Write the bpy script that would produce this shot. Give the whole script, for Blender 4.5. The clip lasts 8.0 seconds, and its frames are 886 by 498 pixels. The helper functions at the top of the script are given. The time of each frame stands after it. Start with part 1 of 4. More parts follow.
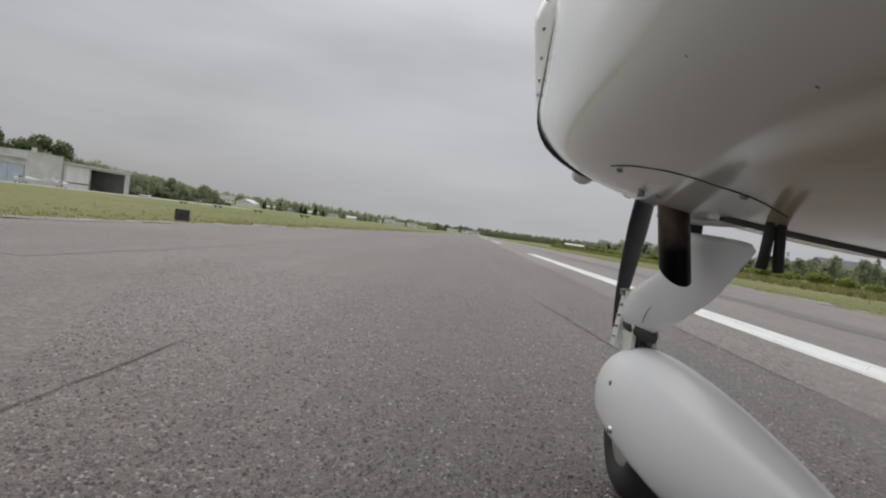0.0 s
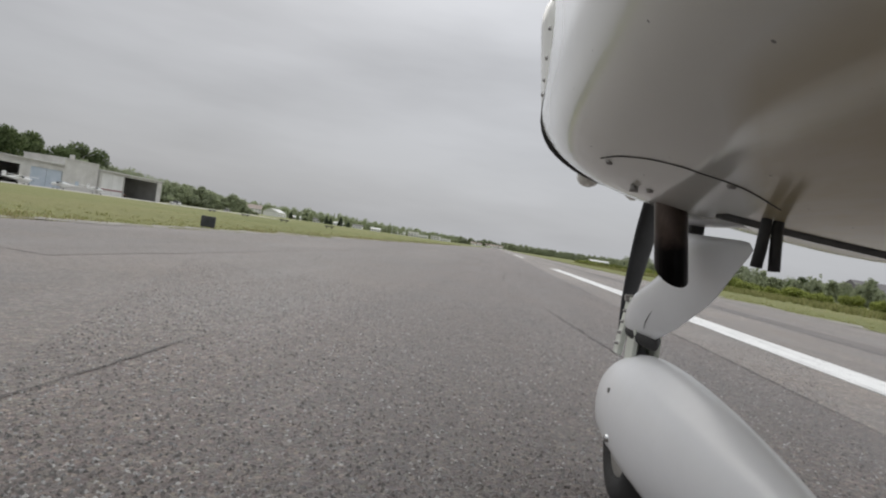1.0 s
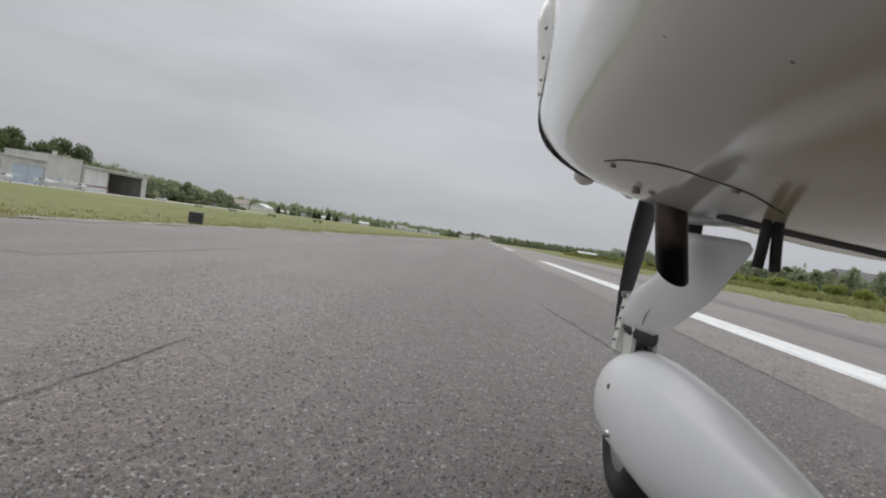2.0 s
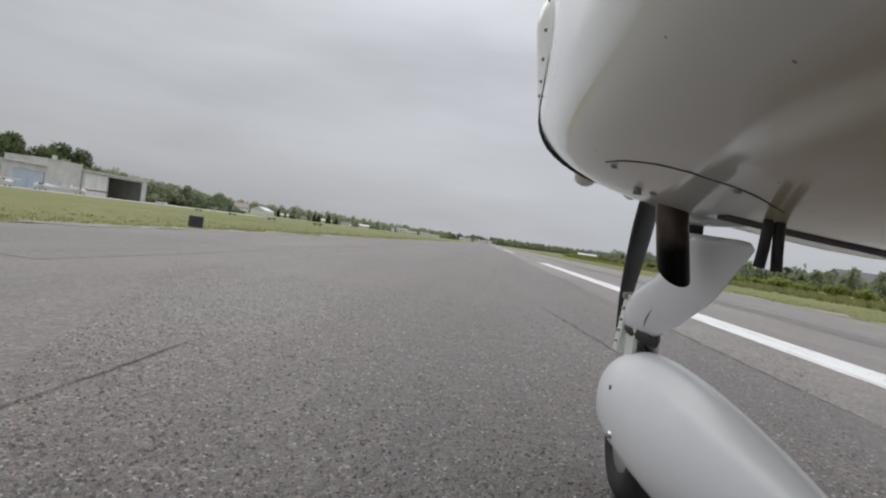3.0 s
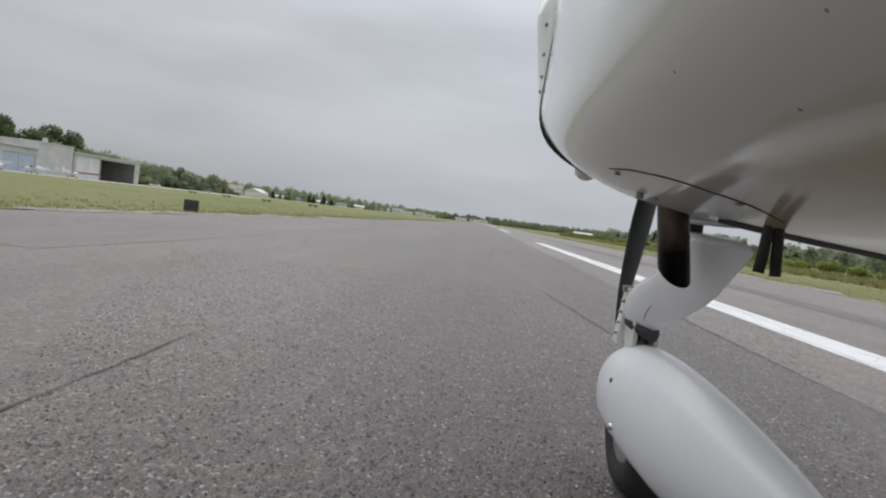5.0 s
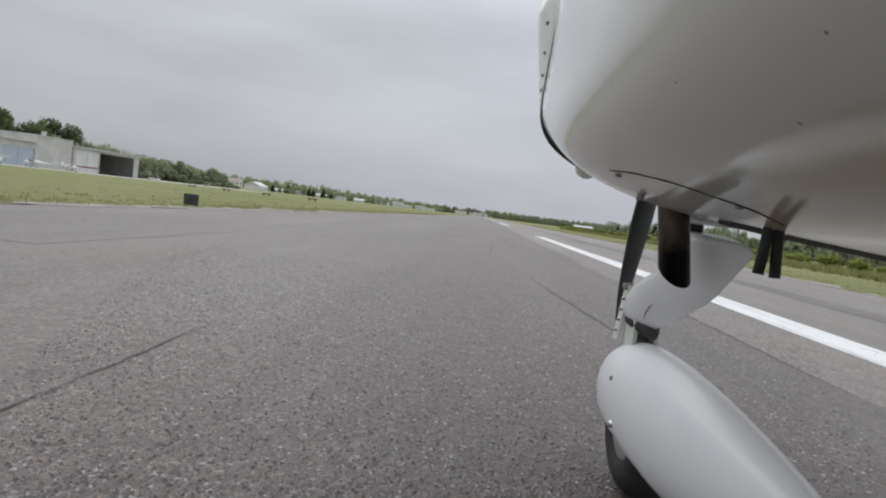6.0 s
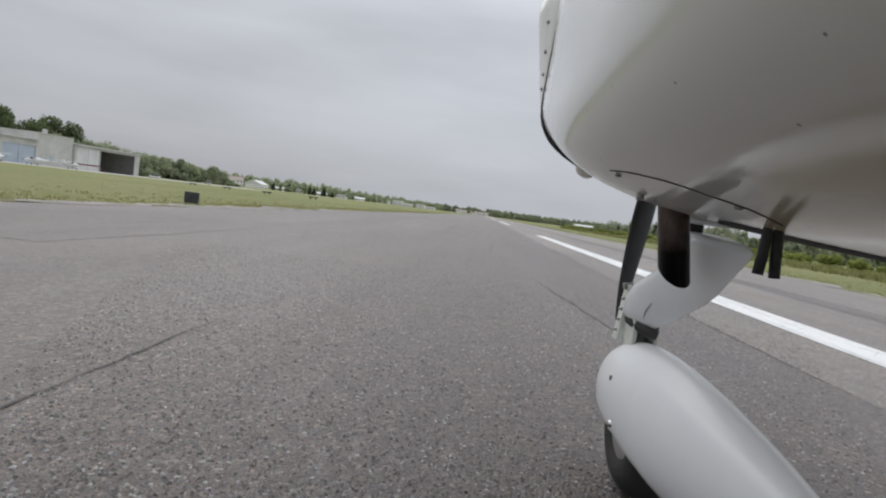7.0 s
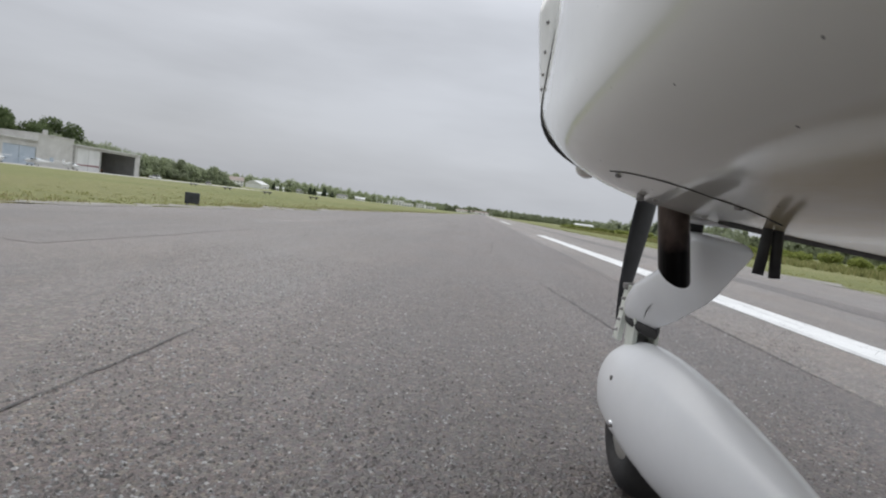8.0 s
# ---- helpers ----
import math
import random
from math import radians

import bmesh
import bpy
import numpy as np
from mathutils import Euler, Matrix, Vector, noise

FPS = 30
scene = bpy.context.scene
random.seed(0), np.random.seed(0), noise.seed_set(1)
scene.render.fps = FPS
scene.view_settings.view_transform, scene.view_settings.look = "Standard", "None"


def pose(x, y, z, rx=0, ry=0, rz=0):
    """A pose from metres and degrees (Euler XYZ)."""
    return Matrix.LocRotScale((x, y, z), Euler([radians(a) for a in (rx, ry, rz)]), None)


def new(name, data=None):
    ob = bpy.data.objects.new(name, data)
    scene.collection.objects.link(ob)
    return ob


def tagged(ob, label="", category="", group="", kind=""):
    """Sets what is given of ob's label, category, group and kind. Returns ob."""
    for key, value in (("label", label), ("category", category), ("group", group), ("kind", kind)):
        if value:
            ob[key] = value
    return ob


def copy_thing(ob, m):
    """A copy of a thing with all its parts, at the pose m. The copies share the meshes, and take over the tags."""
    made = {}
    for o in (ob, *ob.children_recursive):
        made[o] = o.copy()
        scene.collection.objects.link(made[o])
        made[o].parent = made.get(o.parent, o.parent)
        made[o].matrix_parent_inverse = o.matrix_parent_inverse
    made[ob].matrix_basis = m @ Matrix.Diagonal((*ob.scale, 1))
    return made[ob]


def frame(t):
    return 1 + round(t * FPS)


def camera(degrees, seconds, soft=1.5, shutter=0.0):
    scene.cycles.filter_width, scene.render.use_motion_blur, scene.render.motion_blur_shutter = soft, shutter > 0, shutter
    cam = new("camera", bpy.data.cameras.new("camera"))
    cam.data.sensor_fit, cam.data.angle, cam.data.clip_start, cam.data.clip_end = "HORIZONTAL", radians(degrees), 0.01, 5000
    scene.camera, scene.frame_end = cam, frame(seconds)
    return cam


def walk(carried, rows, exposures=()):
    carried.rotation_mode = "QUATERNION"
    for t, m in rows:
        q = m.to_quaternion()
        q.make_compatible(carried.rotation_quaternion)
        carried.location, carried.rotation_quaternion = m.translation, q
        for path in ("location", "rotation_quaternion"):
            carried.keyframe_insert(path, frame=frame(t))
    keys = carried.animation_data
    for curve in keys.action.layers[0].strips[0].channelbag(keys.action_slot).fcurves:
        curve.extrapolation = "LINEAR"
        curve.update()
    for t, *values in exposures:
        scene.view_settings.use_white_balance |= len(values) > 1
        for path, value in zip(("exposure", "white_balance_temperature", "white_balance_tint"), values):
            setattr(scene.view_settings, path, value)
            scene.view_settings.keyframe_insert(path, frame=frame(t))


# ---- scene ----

# ---------------------------------------------------------------- camera
# The camera rides under the aircraft and sways a little about its mount.
cam = camera(76.2, 8.0, soft=2.1)
SWAY = [
    (0, -0.0252, 0.0061, 0.5872, 88.10, -7.30, 3.09),
    (0.5, 0.0142, 0.0206, 0.5715, 89.06, -7.14, 4.52),
    (1, 0.0427, 0.0327, 0.5612, 89.10, -8.55, 5.51),
    (1.5, 0.0185, 0.0219, 0.5733, 88.48, -8.35, 4.66),
    (3, 0.0110, 0.0202, 0.5716, 88.83, -7.67, 4.36),
    (3.5, 0.0057, 0.0158, 0.5804, 88.44, -7.46, 4.25),
    (4, -0.0109, 0.0047, 0.6005, 87.46, -7.21, 3.82),
    (4.5, -0.0101, 0.0030, 0.6059, 87.19, -7.19, 3.92),
    (6, -0.0164, -0.0056, 0.6259, 86.19, -7.10, 3.91),
    (6.5, 0.0044, 0.0002, 0.6227, 86.22, -7.44, 4.72),
    (7, -0.0152, -0.0057, 0.6270, 86.06, -7.27, 3.97),
    (7.5, -0.0208, -0.0050, 0.6217, 86.38, -7.14, 3.68),
    (8, -0.0149, -0.0065, 0.6293, 86.02, -7.09, 4.01),
]
walk(cam, [(t, pose(x, y, z, rx, ry, rz)) for t, x, y, z, rx, ry, rz in SWAY], [(0.0, -0.08, 6780, 10), (0.5, -0.02, 6780, 10), (1.5, 0.02, 6700, 10), (3.0, 0.05, 6600, 10), (4.5, 0.06, 6550, 10), (6.0, 0.08, 6500, 10), (7.5, 0.10, 6500, 10), (8.0, 0.17, 6500, 10)])

# ---------------------------------------------------------------- sky and sun: high overcast
SUN_EL, SUN_AZ = radians(50), radians(-30)
world = bpy.data.worlds.new("overcast_sky")
scene.world = world
world.use_nodes = True
wn, wl = world.node_tree.nodes, world.node_tree.links
wn.clear()
w_out, w_bg = wn.new("ShaderNodeOutputWorld"), wn.new("ShaderNodeBackground")
w_sky = wn.new("ShaderNodeTexSky")
w_sky.sky_type, w_sky.sun_disc = "NISHITA", False
w_sky.sun_elevation, w_sky.sun_rotation = SUN_EL, SUN_AZ
w_sky.dust_density = 4.0
w_co = wn.new("ShaderNodeTexCoord")
w_map = wn.new("ShaderNodeMapping")
w_map.inputs["Scale"].default_value = (1.0, 1.0, 4.5)
w_noise = wn.new("ShaderNodeTexNoise")
w_noise.inputs["Scale"].default_value = 1.7
w_noise.inputs["Detail"].default_value = 5
w_noise.inputs["Roughness"].default_value = 0.5
w_sep = wn.new("ShaderNodeSeparateXYZ")
w_el = wn.new("ShaderNodeMapRange")
w_el.inputs["From Min"].default_value, w_el.inputs["From Max"].default_value = 0.0, 1.0
w_el.inputs["To Min"].default_value, w_el.inputs["To Max"].default_value = 0.90, 3.2
w_pow = wn.new("ShaderNodeMath")
w_pow.operation = "POWER"
w_pow.inputs[1].default_value = 2.0
w_pow.use_clamp = True
w_cl = wn.new("ShaderNodeMapRange")
w_cl.inputs["From Min"].default_value, w_cl.inputs["From Max"].default_value = 0.3, 0.7
w_cl.inputs["To Min"].default_value, w_cl.inputs["To Max"].default_value = 0.84, 1.15
w_mul = wn.new("ShaderNodeMath")
w_mul.operation = "MULTIPLY"
w_tint = wn.new("ShaderNodeMixRGB")
w_tint.blend_type = "MULTIPLY"
w_tint.inputs[0].default_value = 1.0
w_tint.inputs[1].default_value = (4.54, 4.76, 5.16, 1)
w_mix = wn.new("ShaderNodeMixRGB")
w_mix.inputs[0].default_value = 0.94
wl.new(w_co.outputs["Generated"], w_map.inputs[0])
wl.new(w_map.outputs[0], w_noise.inputs["Vector"])
wl.new(w_co.outputs["Generated"], w_sep.inputs[0])
wl.new(w_sep.outputs["Z"], w_pow.inputs[0])
wl.new(w_pow.outputs[0], w_el.inputs["Value"])
wl.new(w_noise.outputs[0], w_cl.inputs["Value"])
wl.new(w_el.outputs[0], w_mul.inputs[0])
wl.new(w_cl.outputs[0], w_mul.inputs[1])
w_east = wn.new("ShaderNodeMapRange")
w_east.inputs["From Min"].default_value, w_east.inputs["From Max"].default_value = -0.7, 0.7
w_east.inputs["To Min"].default_value, w_east.inputs["To Max"].default_value = 0.95, 1.22
w_mul2 = wn.new("ShaderNodeMath")
w_mul2.operation = "MULTIPLY"
wl.new(w_sep.outputs["X"], w_east.inputs["Value"])
wl.new(w_mul.outputs[0], w_mul2.inputs[0])
wl.new(w_east.outputs[0], w_mul2.inputs[1])
wl.new(w_mul2.outputs[0], w_tint.inputs[2])
wl.new(w_sky.outputs[0], w_mix.inputs[1])
wl.new(w_tint.outputs[0], w_mix.inputs[2])
wl.new(w_mix.outputs[0], w_bg.inputs["Color"])
w_bg.inputs["Strength"].default_value = 0.10
wl.new(w_bg.outputs[0], w_out.inputs["Surface"])

sun = new("sun", bpy.data.lights.new("sun", "SUN"))
sun.data.energy, sun.data.angle, sun.data.color = 0.75, radians(60), (1.0, 0.98, 0.95)
sun.rotation_euler = (radians(90) - SUN_EL, 0, radians(210))


# ---------------------------------------------------------------- materials
class Mat:
    """A small wrapper round one node material."""

    def __init__(self, name, rough=0.7, metal=0.0, coord="Object"):
        self.m = bpy.data.materials.new(name)
        self.m.use_nodes = True
        self.n, self.l = self.m.node_tree.nodes, self.m.node_tree.links
        self.b = self.n["Principled BSDF"]
        self.b.inputs["Roughness"].default_value = rough
        self.b.inputs["Metallic"].default_value = metal
        self.co = self.n.new("ShaderNodeTexCoord").outputs[coord]

    def node(self, kind, **values):
        nd = self.n.new(kind)
        for key, v in values.items():
            nd.inputs[key.replace("_", " ")].default_value = v
        return nd

    def scaled(self, s):
        mp = self.node("ShaderNodeMapping", Scale=s)
        self.l.new(self.co, mp.inputs[0])
        return mp.outputs[0]

    def noise(self, scale, detail=3, rough=0.55, stretch=(1, 1, 1)):
        nd = self.node("ShaderNodeTexNoise", Scale=scale, Detail=detail, Roughness=rough)
        self.l.new(self.scaled(stretch), nd.inputs["Vector"])
        return nd.outputs[0]

    def voronoi(self, scale, feature="F1", out="Distance", stretch=(1, 1, 1)):
        nd = self.n.new("ShaderNodeTexVoronoi")
        nd.feature = feature
        nd.inputs["Scale"].default_value = scale
        self.l.new(self.scaled(stretch), nd.inputs["Vector"])
        return nd.outputs[out]

    def ramp(self, src, stops):
        nd = self.n.new("ShaderNodeValToRGB")
        el = nd.color_ramp.elements
        while len(el) < len(stops):
            el.new(0.5)
        for e, (p, c) in zip(el, stops):
            e.position = p
            e.color = (*c, 1) if isinstance(c, tuple) else (c, c, c, 1)
        self.l.new(src, nd.inputs[0])
        return nd.outputs[0]

    def mix(self, fac, a, b, blend="MIX"):
        nd = self.n.new("ShaderNodeMixRGB")
        nd.blend_type = blend
        for k, v in zip((0, 1, 2), (fac, a, b)):
            if isinstance(v, bpy.types.NodeSocket):
                self.l.new(v, nd.inputs[k])
            elif isinstance(v, tuple):
                nd.inputs[k].default_value = (*v, 1)
            else:
                nd.inputs[k].default_value = v if k == 0 else (v, v, v, 1)
        return nd.outputs[0]

    def colour(self, src):
        if isinstance(src, tuple):
            self.b.inputs["Base Color"].default_value = (*src, 1)
        else:
            self.l.new(src, self.b.inputs["Base Color"])
        return self

    def rough(self, src):
        self.l.new(src, self.b.inputs["Roughness"])
        return self

    def bump(self, src, strength=0.4, distance=0.01):
        nd = self.node("ShaderNodeBump", Strength=strength, Distance=distance)
        self.l.new(src, nd.inputs["Height"])
        self.l.new(nd.outputs[0], self.b.inputs["Normal"])
        return self

    def random(self):
        return self.n.new("ShaderNodeObjectInfo").outputs["Random"]

    def island(self):
        return self.n.new("ShaderNodeNewGeometry").outputs["Random Per Island"]


def asphalt(name, tone, warm=1.0):
    """Weathered asphalt: single stones in darker binder and painted pit shade, streaks along the runway, stains."""
    m = Mat(name, 0.52)
    m.b.inputs["Specular IOR Level"].default_value = 0.75
    wob = m.node("ShaderNodeTexNoise", Scale=140.0, Detail=2.0)
    m.l.new(m.co, wob.inputs["Vector"])
    bent = m.mix(0.012, m.co, wob.outputs["Color"], "ADD")
    cell = m.n.new("ShaderNodeTexVoronoi")
    cell.inputs["Scale"].default_value = 82
    m.l.new(bent, cell.inputs["Vector"])
    # Each stone darkens towards its rim: binder, plus pit shade put into the colour.
    body = m.ramp(cell.outputs["Distance"], [(0.12, 1.08), (0.42, 1.0), (0.66, 0.70)])
    grey = m.n.new("ShaderNodeRGBToBW")
    m.l.new(cell.outputs["Color"], grey.inputs[0])
    each = m.ramp(grey.outputs[0], [(0.10, 0.70), (0.45, 0.90), (0.68, 1.06), (0.90, 1.6)])
    coarse = m.n.new("ShaderNodeTexVoronoi")
    coarse.inputs["Scale"].default_value = 27
    m.l.new(bent, coarse.inputs["Vector"])
    clumps = m.ramp(coarse.outputs["Distance"], [(0.1, 1.12), (0.6, 0.82)])
    hue = m.mix(0.15, (1, 1, 1), cell.outputs["Color"])
    stain = m.ramp(m.noise(0.55, 5, 0.6, (1, 0.25, 1)), [(0.3, 0.78), (0.7, 1.16)])
    streak = m.ramp(m.noise(2.3, 3, 0.6, (1, 0.02, 1)), [(0.35, 0.90), (0.65, 1.08)])
    mottle = m.ramp(m.noise(7, 4, 0.65), [(0.3, 0.86), (0.7, 1.12)])
    patch = m.ramp(m.noise(0.16, 4, 0.6, (1.6, 0.3, 1)), [(0.35, (0.90, 0.88, 0.86)), (0.65, (1.08, 1.08, 1.08))])
    rust = m.ramp(m.noise(0.9, 5, 0.65, (1, 0.45, 1)), [(0.38, (1.0, 1.0, 1.0)), (0.66, (1.03, 0.95, 0.88))])
    base = (tone * warm * 1.01, tone * 0.965, tone * 0.885)
    for layer in (body, each, clumps, hue, stain, streak, mottle, patch, rust):
        base = m.mix(1.0, base, layer, "MULTIPLY")
    m.colour(base)
    up = m.ramp(cell.outputs["Distance"], [(0.05, 1.0), (0.65, 0.0)])
    lift = m.ramp(coarse.outputs["Distance"], [(0.05, 1.0), (0.6, 0.0)])
    m.bump(m.mix(0.5, up, lift), 0.85, 0.010)
    return m.m


M_ASPHALT_OLD = asphalt("old_asphalt", 0.158, 1.09)
M_ASPHALT_MID = asphalt("coarse_asphalt", 0.148, 1.12)
M_TRACK = asphalt("rubbered_asphalt", 0.146, 1.10)
M_ASPHALT_PALE = asphalt("pale_asphalt", 0.252, 1.065)


def flat_noise(name, a, b, rough, scale, bump=0.0, metal=0.0, detail=4, stretch=(1, 1, 1), dist=0.01):
    m = Mat(name, rough, metal)
    big = m.noise(scale, detail, 0.6, stretch)
    m.colour(m.mix(m.ramp(big, [(0.3, 0.0), (0.7, 1.0)]), a, b))
    if bump:
        m.bump(m.noise(scale * 9, 4, 0.6, stretch), bump, dist)
    return m.m


def paint_marking():
    m = Mat("worn_white_paint", 0.75)
    worn = m.ramp(m.noise(7.0, 6, 0.7, (1, 0.06, 1)), [(0.25, 0.5), (0.5, 1.0)])
    grit = m.ramp(m.noise(120, 3), [(0.3, 0.82), (0.6, 1.0)])
    cracks = m.ramp(m.voronoi(5.0, "DISTANCE_TO_EDGE"), [(0.0, 0.45), (0.014, 1.0)])
    c = m.mix(1.0, (0.74, 0.74, 0.72), worn, "MULTIPLY")
    c = m.mix(1.0, c, grit, "MULTIPLY")
    m.colour(m.mix(1.0, c, cracks, "MULTIPLY"))
    m.bump(m.voronoi(72), 0.35, 0.004)
    return m.m


def gloss_paint():
    """White aircraft enamel, glossy, with oil film and fly specks."""
    m = Mat("white_aircraft_enamel", 0.12)
    film = m.ramp(m.noise(2.2, 5, 0.6, (1, 0.35, 1)), [(0.35, (0.82, 0.82, 0.775)), (0.75, (0.76, 0.755, 0.70))])
    specks = m.ramp(m.voronoi(26), [(0.035, 0.35), (0.06, 1.0)])
    m.colour(m.mix(1.0, film, specks, "MULTIPLY"))
    m.rough(m.ramp(m.noise(6, 4, 0.6, (1, 0.4, 1)), [(0.3, 0.07), (0.8, 0.24)]))
    m.b.inputs["Coat Weight"].default_value = 0.3
    m.b.inputs["Coat Roughness"].default_value = 0.05
    return m


def oily_belly():
    """The same enamel with brown oil and exhaust stain streaked along the belly."""
    m = gloss_paint()
    m.m.name = "oil_stained_enamel"
    under = m.b.inputs["Base Color"].links[0].from_socket
    sep = m.n.new("ShaderNodeSeparateXYZ")
    m.l.new(m.co, sep.inputs[0])
    skew = m.n.new("ShaderNodeMath")
    skew.operation = "MULTIPLY_ADD"
    skew.inputs[1].default_value = -0.5
    m.l.new(sep.outputs["Y"], skew.inputs[0])
    m.l.new(sep.outputs["X"], skew.inputs[2])
    band = m.node("ShaderNodeMapRange", From_Min=-0.055, From_Max=-0.02)
    m.l.new(skew.outputs[0], band.inputs["Value"])
    low = m.node("ShaderNodeMapRange", From_Min=0.722, From_Max=0.700)
    m.l.new(sep.outputs["Z"], low.inputs["Value"])
    patch = m.ramp(m.noise(5, 5, 0.65, (1, 0.25, 1)), [(0.3, 0.55), (0.6, 1.0)])
    fac = m.mix(1.0, band.outputs[0], m.mix(1.0, patch, low.outputs[0], "MULTIPLY"), "MULTIPLY")
    stained = m.mix(1.0, under, (0.72, 0.61, 0.40), "MULTIPLY")
    m.colour(m.mix(fac, under, stained))
    m.rough(m.mix(fac, m.b.inputs["Roughness"].links[0].from_socket, 0.20))
    m.l.new(m.ramp(fac, [(0.0, 0.3), (1.0, 0.15)]), m.b.inputs["Coat Weight"])
    return m.m


M_ENAMEL = gloss_paint().m
M_BELLY = oily_belly()
M_PAINT = paint_marking()
M_FAIRING = flat_noise("satin_white_fairing", (0.87, 0.88, 0.895), (0.82, 0.83, 0.845), 0.24, 5, 0.03)


def sooted_steel():
    """Heat-browned steel with a ragged black soot edge towards the open end."""
    m = Mat("sooted_exhaust_steel", 0.38, 0.8)
    metal = m.ramp(m.noise(14, 5, 0.65, (1, 1, 0.4)), [(0.3, (0.05, 0.038, 0.034)), (0.55, (0.12, 0.09, 0.08)), (0.8, (0.24, 0.20, 0.18))])
    sep = m.n.new("ShaderNodeSeparateXYZ")
    m.l.new(m.co, sep.inputs[0])
    rag = m.n.new("ShaderNodeMath")
    rag.operation = "MULTIPLY_ADD"
    rag.inputs[1].default_value = 0.10
    m.l.new(m.noise(16, 3, 0.6), rag.inputs[0])
    m.l.new(sep.outputs["Z"], rag.inputs[2])
    edge = m.node("ShaderNodeMapRange", From_Min=0.645, From_Max=0.675)
    m.l.new(rag.outputs[0], edge.inputs["Value"])
    m.colour(m.mix(edge.outputs[0], (0.008, 0.007, 0.007), metal))
    return m.m


M_SOOT = sooted_steel()
M_RUBBER = flat_noise("tyre_rubber", (0.018, 0.018, 0.019), (0.04, 0.038, 0.036), 0.8, 9, 0.2)
M_HOSE = flat_noise("black_hose", (0.02, 0.02, 0.022), (0.05, 0.05, 0.052), 0.55, 20, 0.1)
M_BLADE = flat_noise("matt_black_blade", (0.022, 0.023, 0.027), (0.05, 0.052, 0.058), 0.5, 7, 0.05)
M_SEAM = flat_noise("dark_seam_sealant", (0.02, 0.02, 0.02), (0.06, 0.058, 0.052), 0.7, 30)
M_STEEL = flat_noise("dull_fastener_steel", (0.28, 0.27, 0.26), (0.42, 0.41, 0.40), 0.45, 60, 0.1, 0.9)
M_ALLOY = flat_noise("pale_green_primed_alloy", (0.60, 0.63, 0.55), (0.72, 0.74, 0.68), 0.5, 14, 0.06, 0.1)
M_CHROME = flat_noise("oleo_chrome", (0.55, 0.55, 0.55), (0.7, 0.7, 0.7), 0.15, 10, 0, 1.0)
M_RIM = flat_noise("wheel_rim_alloy", (0.5, 0.49, 0.46), (0.62, 0.6, 0.56), 0.4, 12, 0.05, 0.5)


def meadow():
    m = Mat("mown_grass", 0.95)
    big = m.ramp(m.noise(0.06, 5, 0.6, (1, 0.5, 1)), [(0.3, (0.155, 0.175, 0.052)), (0.55, (0.21, 0.215, 0.075)), (0.75, (0.27, 0.245, 0.11))])
    small = m.ramp(m.noise(2.5, 5, 0.7), [(0.3, 0.72), (0.7, 1.2)])
    blade = m.ramp(m.noise(30, 3, 0.7), [(0.3, 0.7), (0.7, 1.25)])
    m.colour(m.mix(1.0, m.mix(1.0, big, small, "MULTIPLY"), blade, "MULTIPLY"))
    m.bump(m.noise(14, 5, 0.7), 0.8, 0.08)
    return m.m


def leafy(name, dark, light):
    m = Mat(name, 0.75)
    per = m.ramp(m.island(), [(0.0, dark), (1.0, light)])
    whole = m.ramp(m.random(), [(0.0, 0.75), (1.0, 1.25)])
    m.colour(m.mix(1.0, per, whole, "MULTIPLY"))
    m.b.inputs["Specular IOR Level"].default_value = 0.2
    thin = m.n.new("ShaderNodeBsdfTranslucent")
    m.l.new(m.b.inputs["Base Color"].links[0].from_socket, thin.inputs["Color"])
    both = m.n.new("ShaderNodeMixShader")
    both.inputs[0].default_value = 0.6
    m.l.new(m.b.outputs[0], both.inputs[1])
    m.l.new(thin.outputs[0], both.inputs[2])
    m.l.new(both.outputs[0], m.n["Material Output"].inputs["Surface"])
    return m.m


M_STONE = Mat("bare_aggregate", 0.6)
M_STONE.colour(M_STONE.ramp(M_STONE.island(), [(0.0, (0.085, 0.08, 0.075)), (0.4, (0.14, 0.13, 0.12)), (0.62, (0.19, 0.16, 0.145)), (0.8, (0.21, 0.21, 0.21)), (0.97, (0.42, 0.41, 0.39))]))
M_STONE = M_STONE.m
M_GRASS = meadow()
M_TUFT = leafy("grass_blades", (0.20, 0.215, 0.08), (0.32, 0.305, 0.14))
M_STRAW = leafy("dry_straw_blades", (0.32, 0.29, 0.14), (0.46, 0.42, 0.24))
M_LEAF = leafy("dull_green_leaves", (0.09, 0.125, 0.055), (0.19, 0.235, 0.11))
# Distance haze is put into this colour, paler and greyer than the nearer leaves.
M_LEAF_HAZED = leafy("haze_paled_leaves", (0.26, 0.295, 0.19), (0.36, 0.395, 0.26))
M_LEAF_BRIGHT = leafy("spring_green_leaves", (0.20, 0.24, 0.06), (0.38, 0.41, 0.14))
M_CONIFER = leafy("dark_conifer_needles", (0.06, 0.08, 0.055), (0.12, 0.145, 0.10))
M_BARK = flat_noise("bark", (0.07, 0.055, 0.04), (0.14, 0.11, 0.085), 0.9, 6, 0.5)
M_DIRT = flat_noise("pale_gravel_verge", (0.17, 0.155, 0.125), (0.37, 0.355, 0.325), 0.95, 1.8, 0.6, 0, 6)
M_CRACK = flat_noise("tar_filled_crack", (0.045, 0.044, 0.042), (0.105, 0.10, 0.094), 0.8, 9)
M_CONCRETE = flat_noise("weathered_concrete", (0.42, 0.41, 0.38), (0.56, 0.55, 0.52), 0.85, 0.35, 0.15, 0, 6)
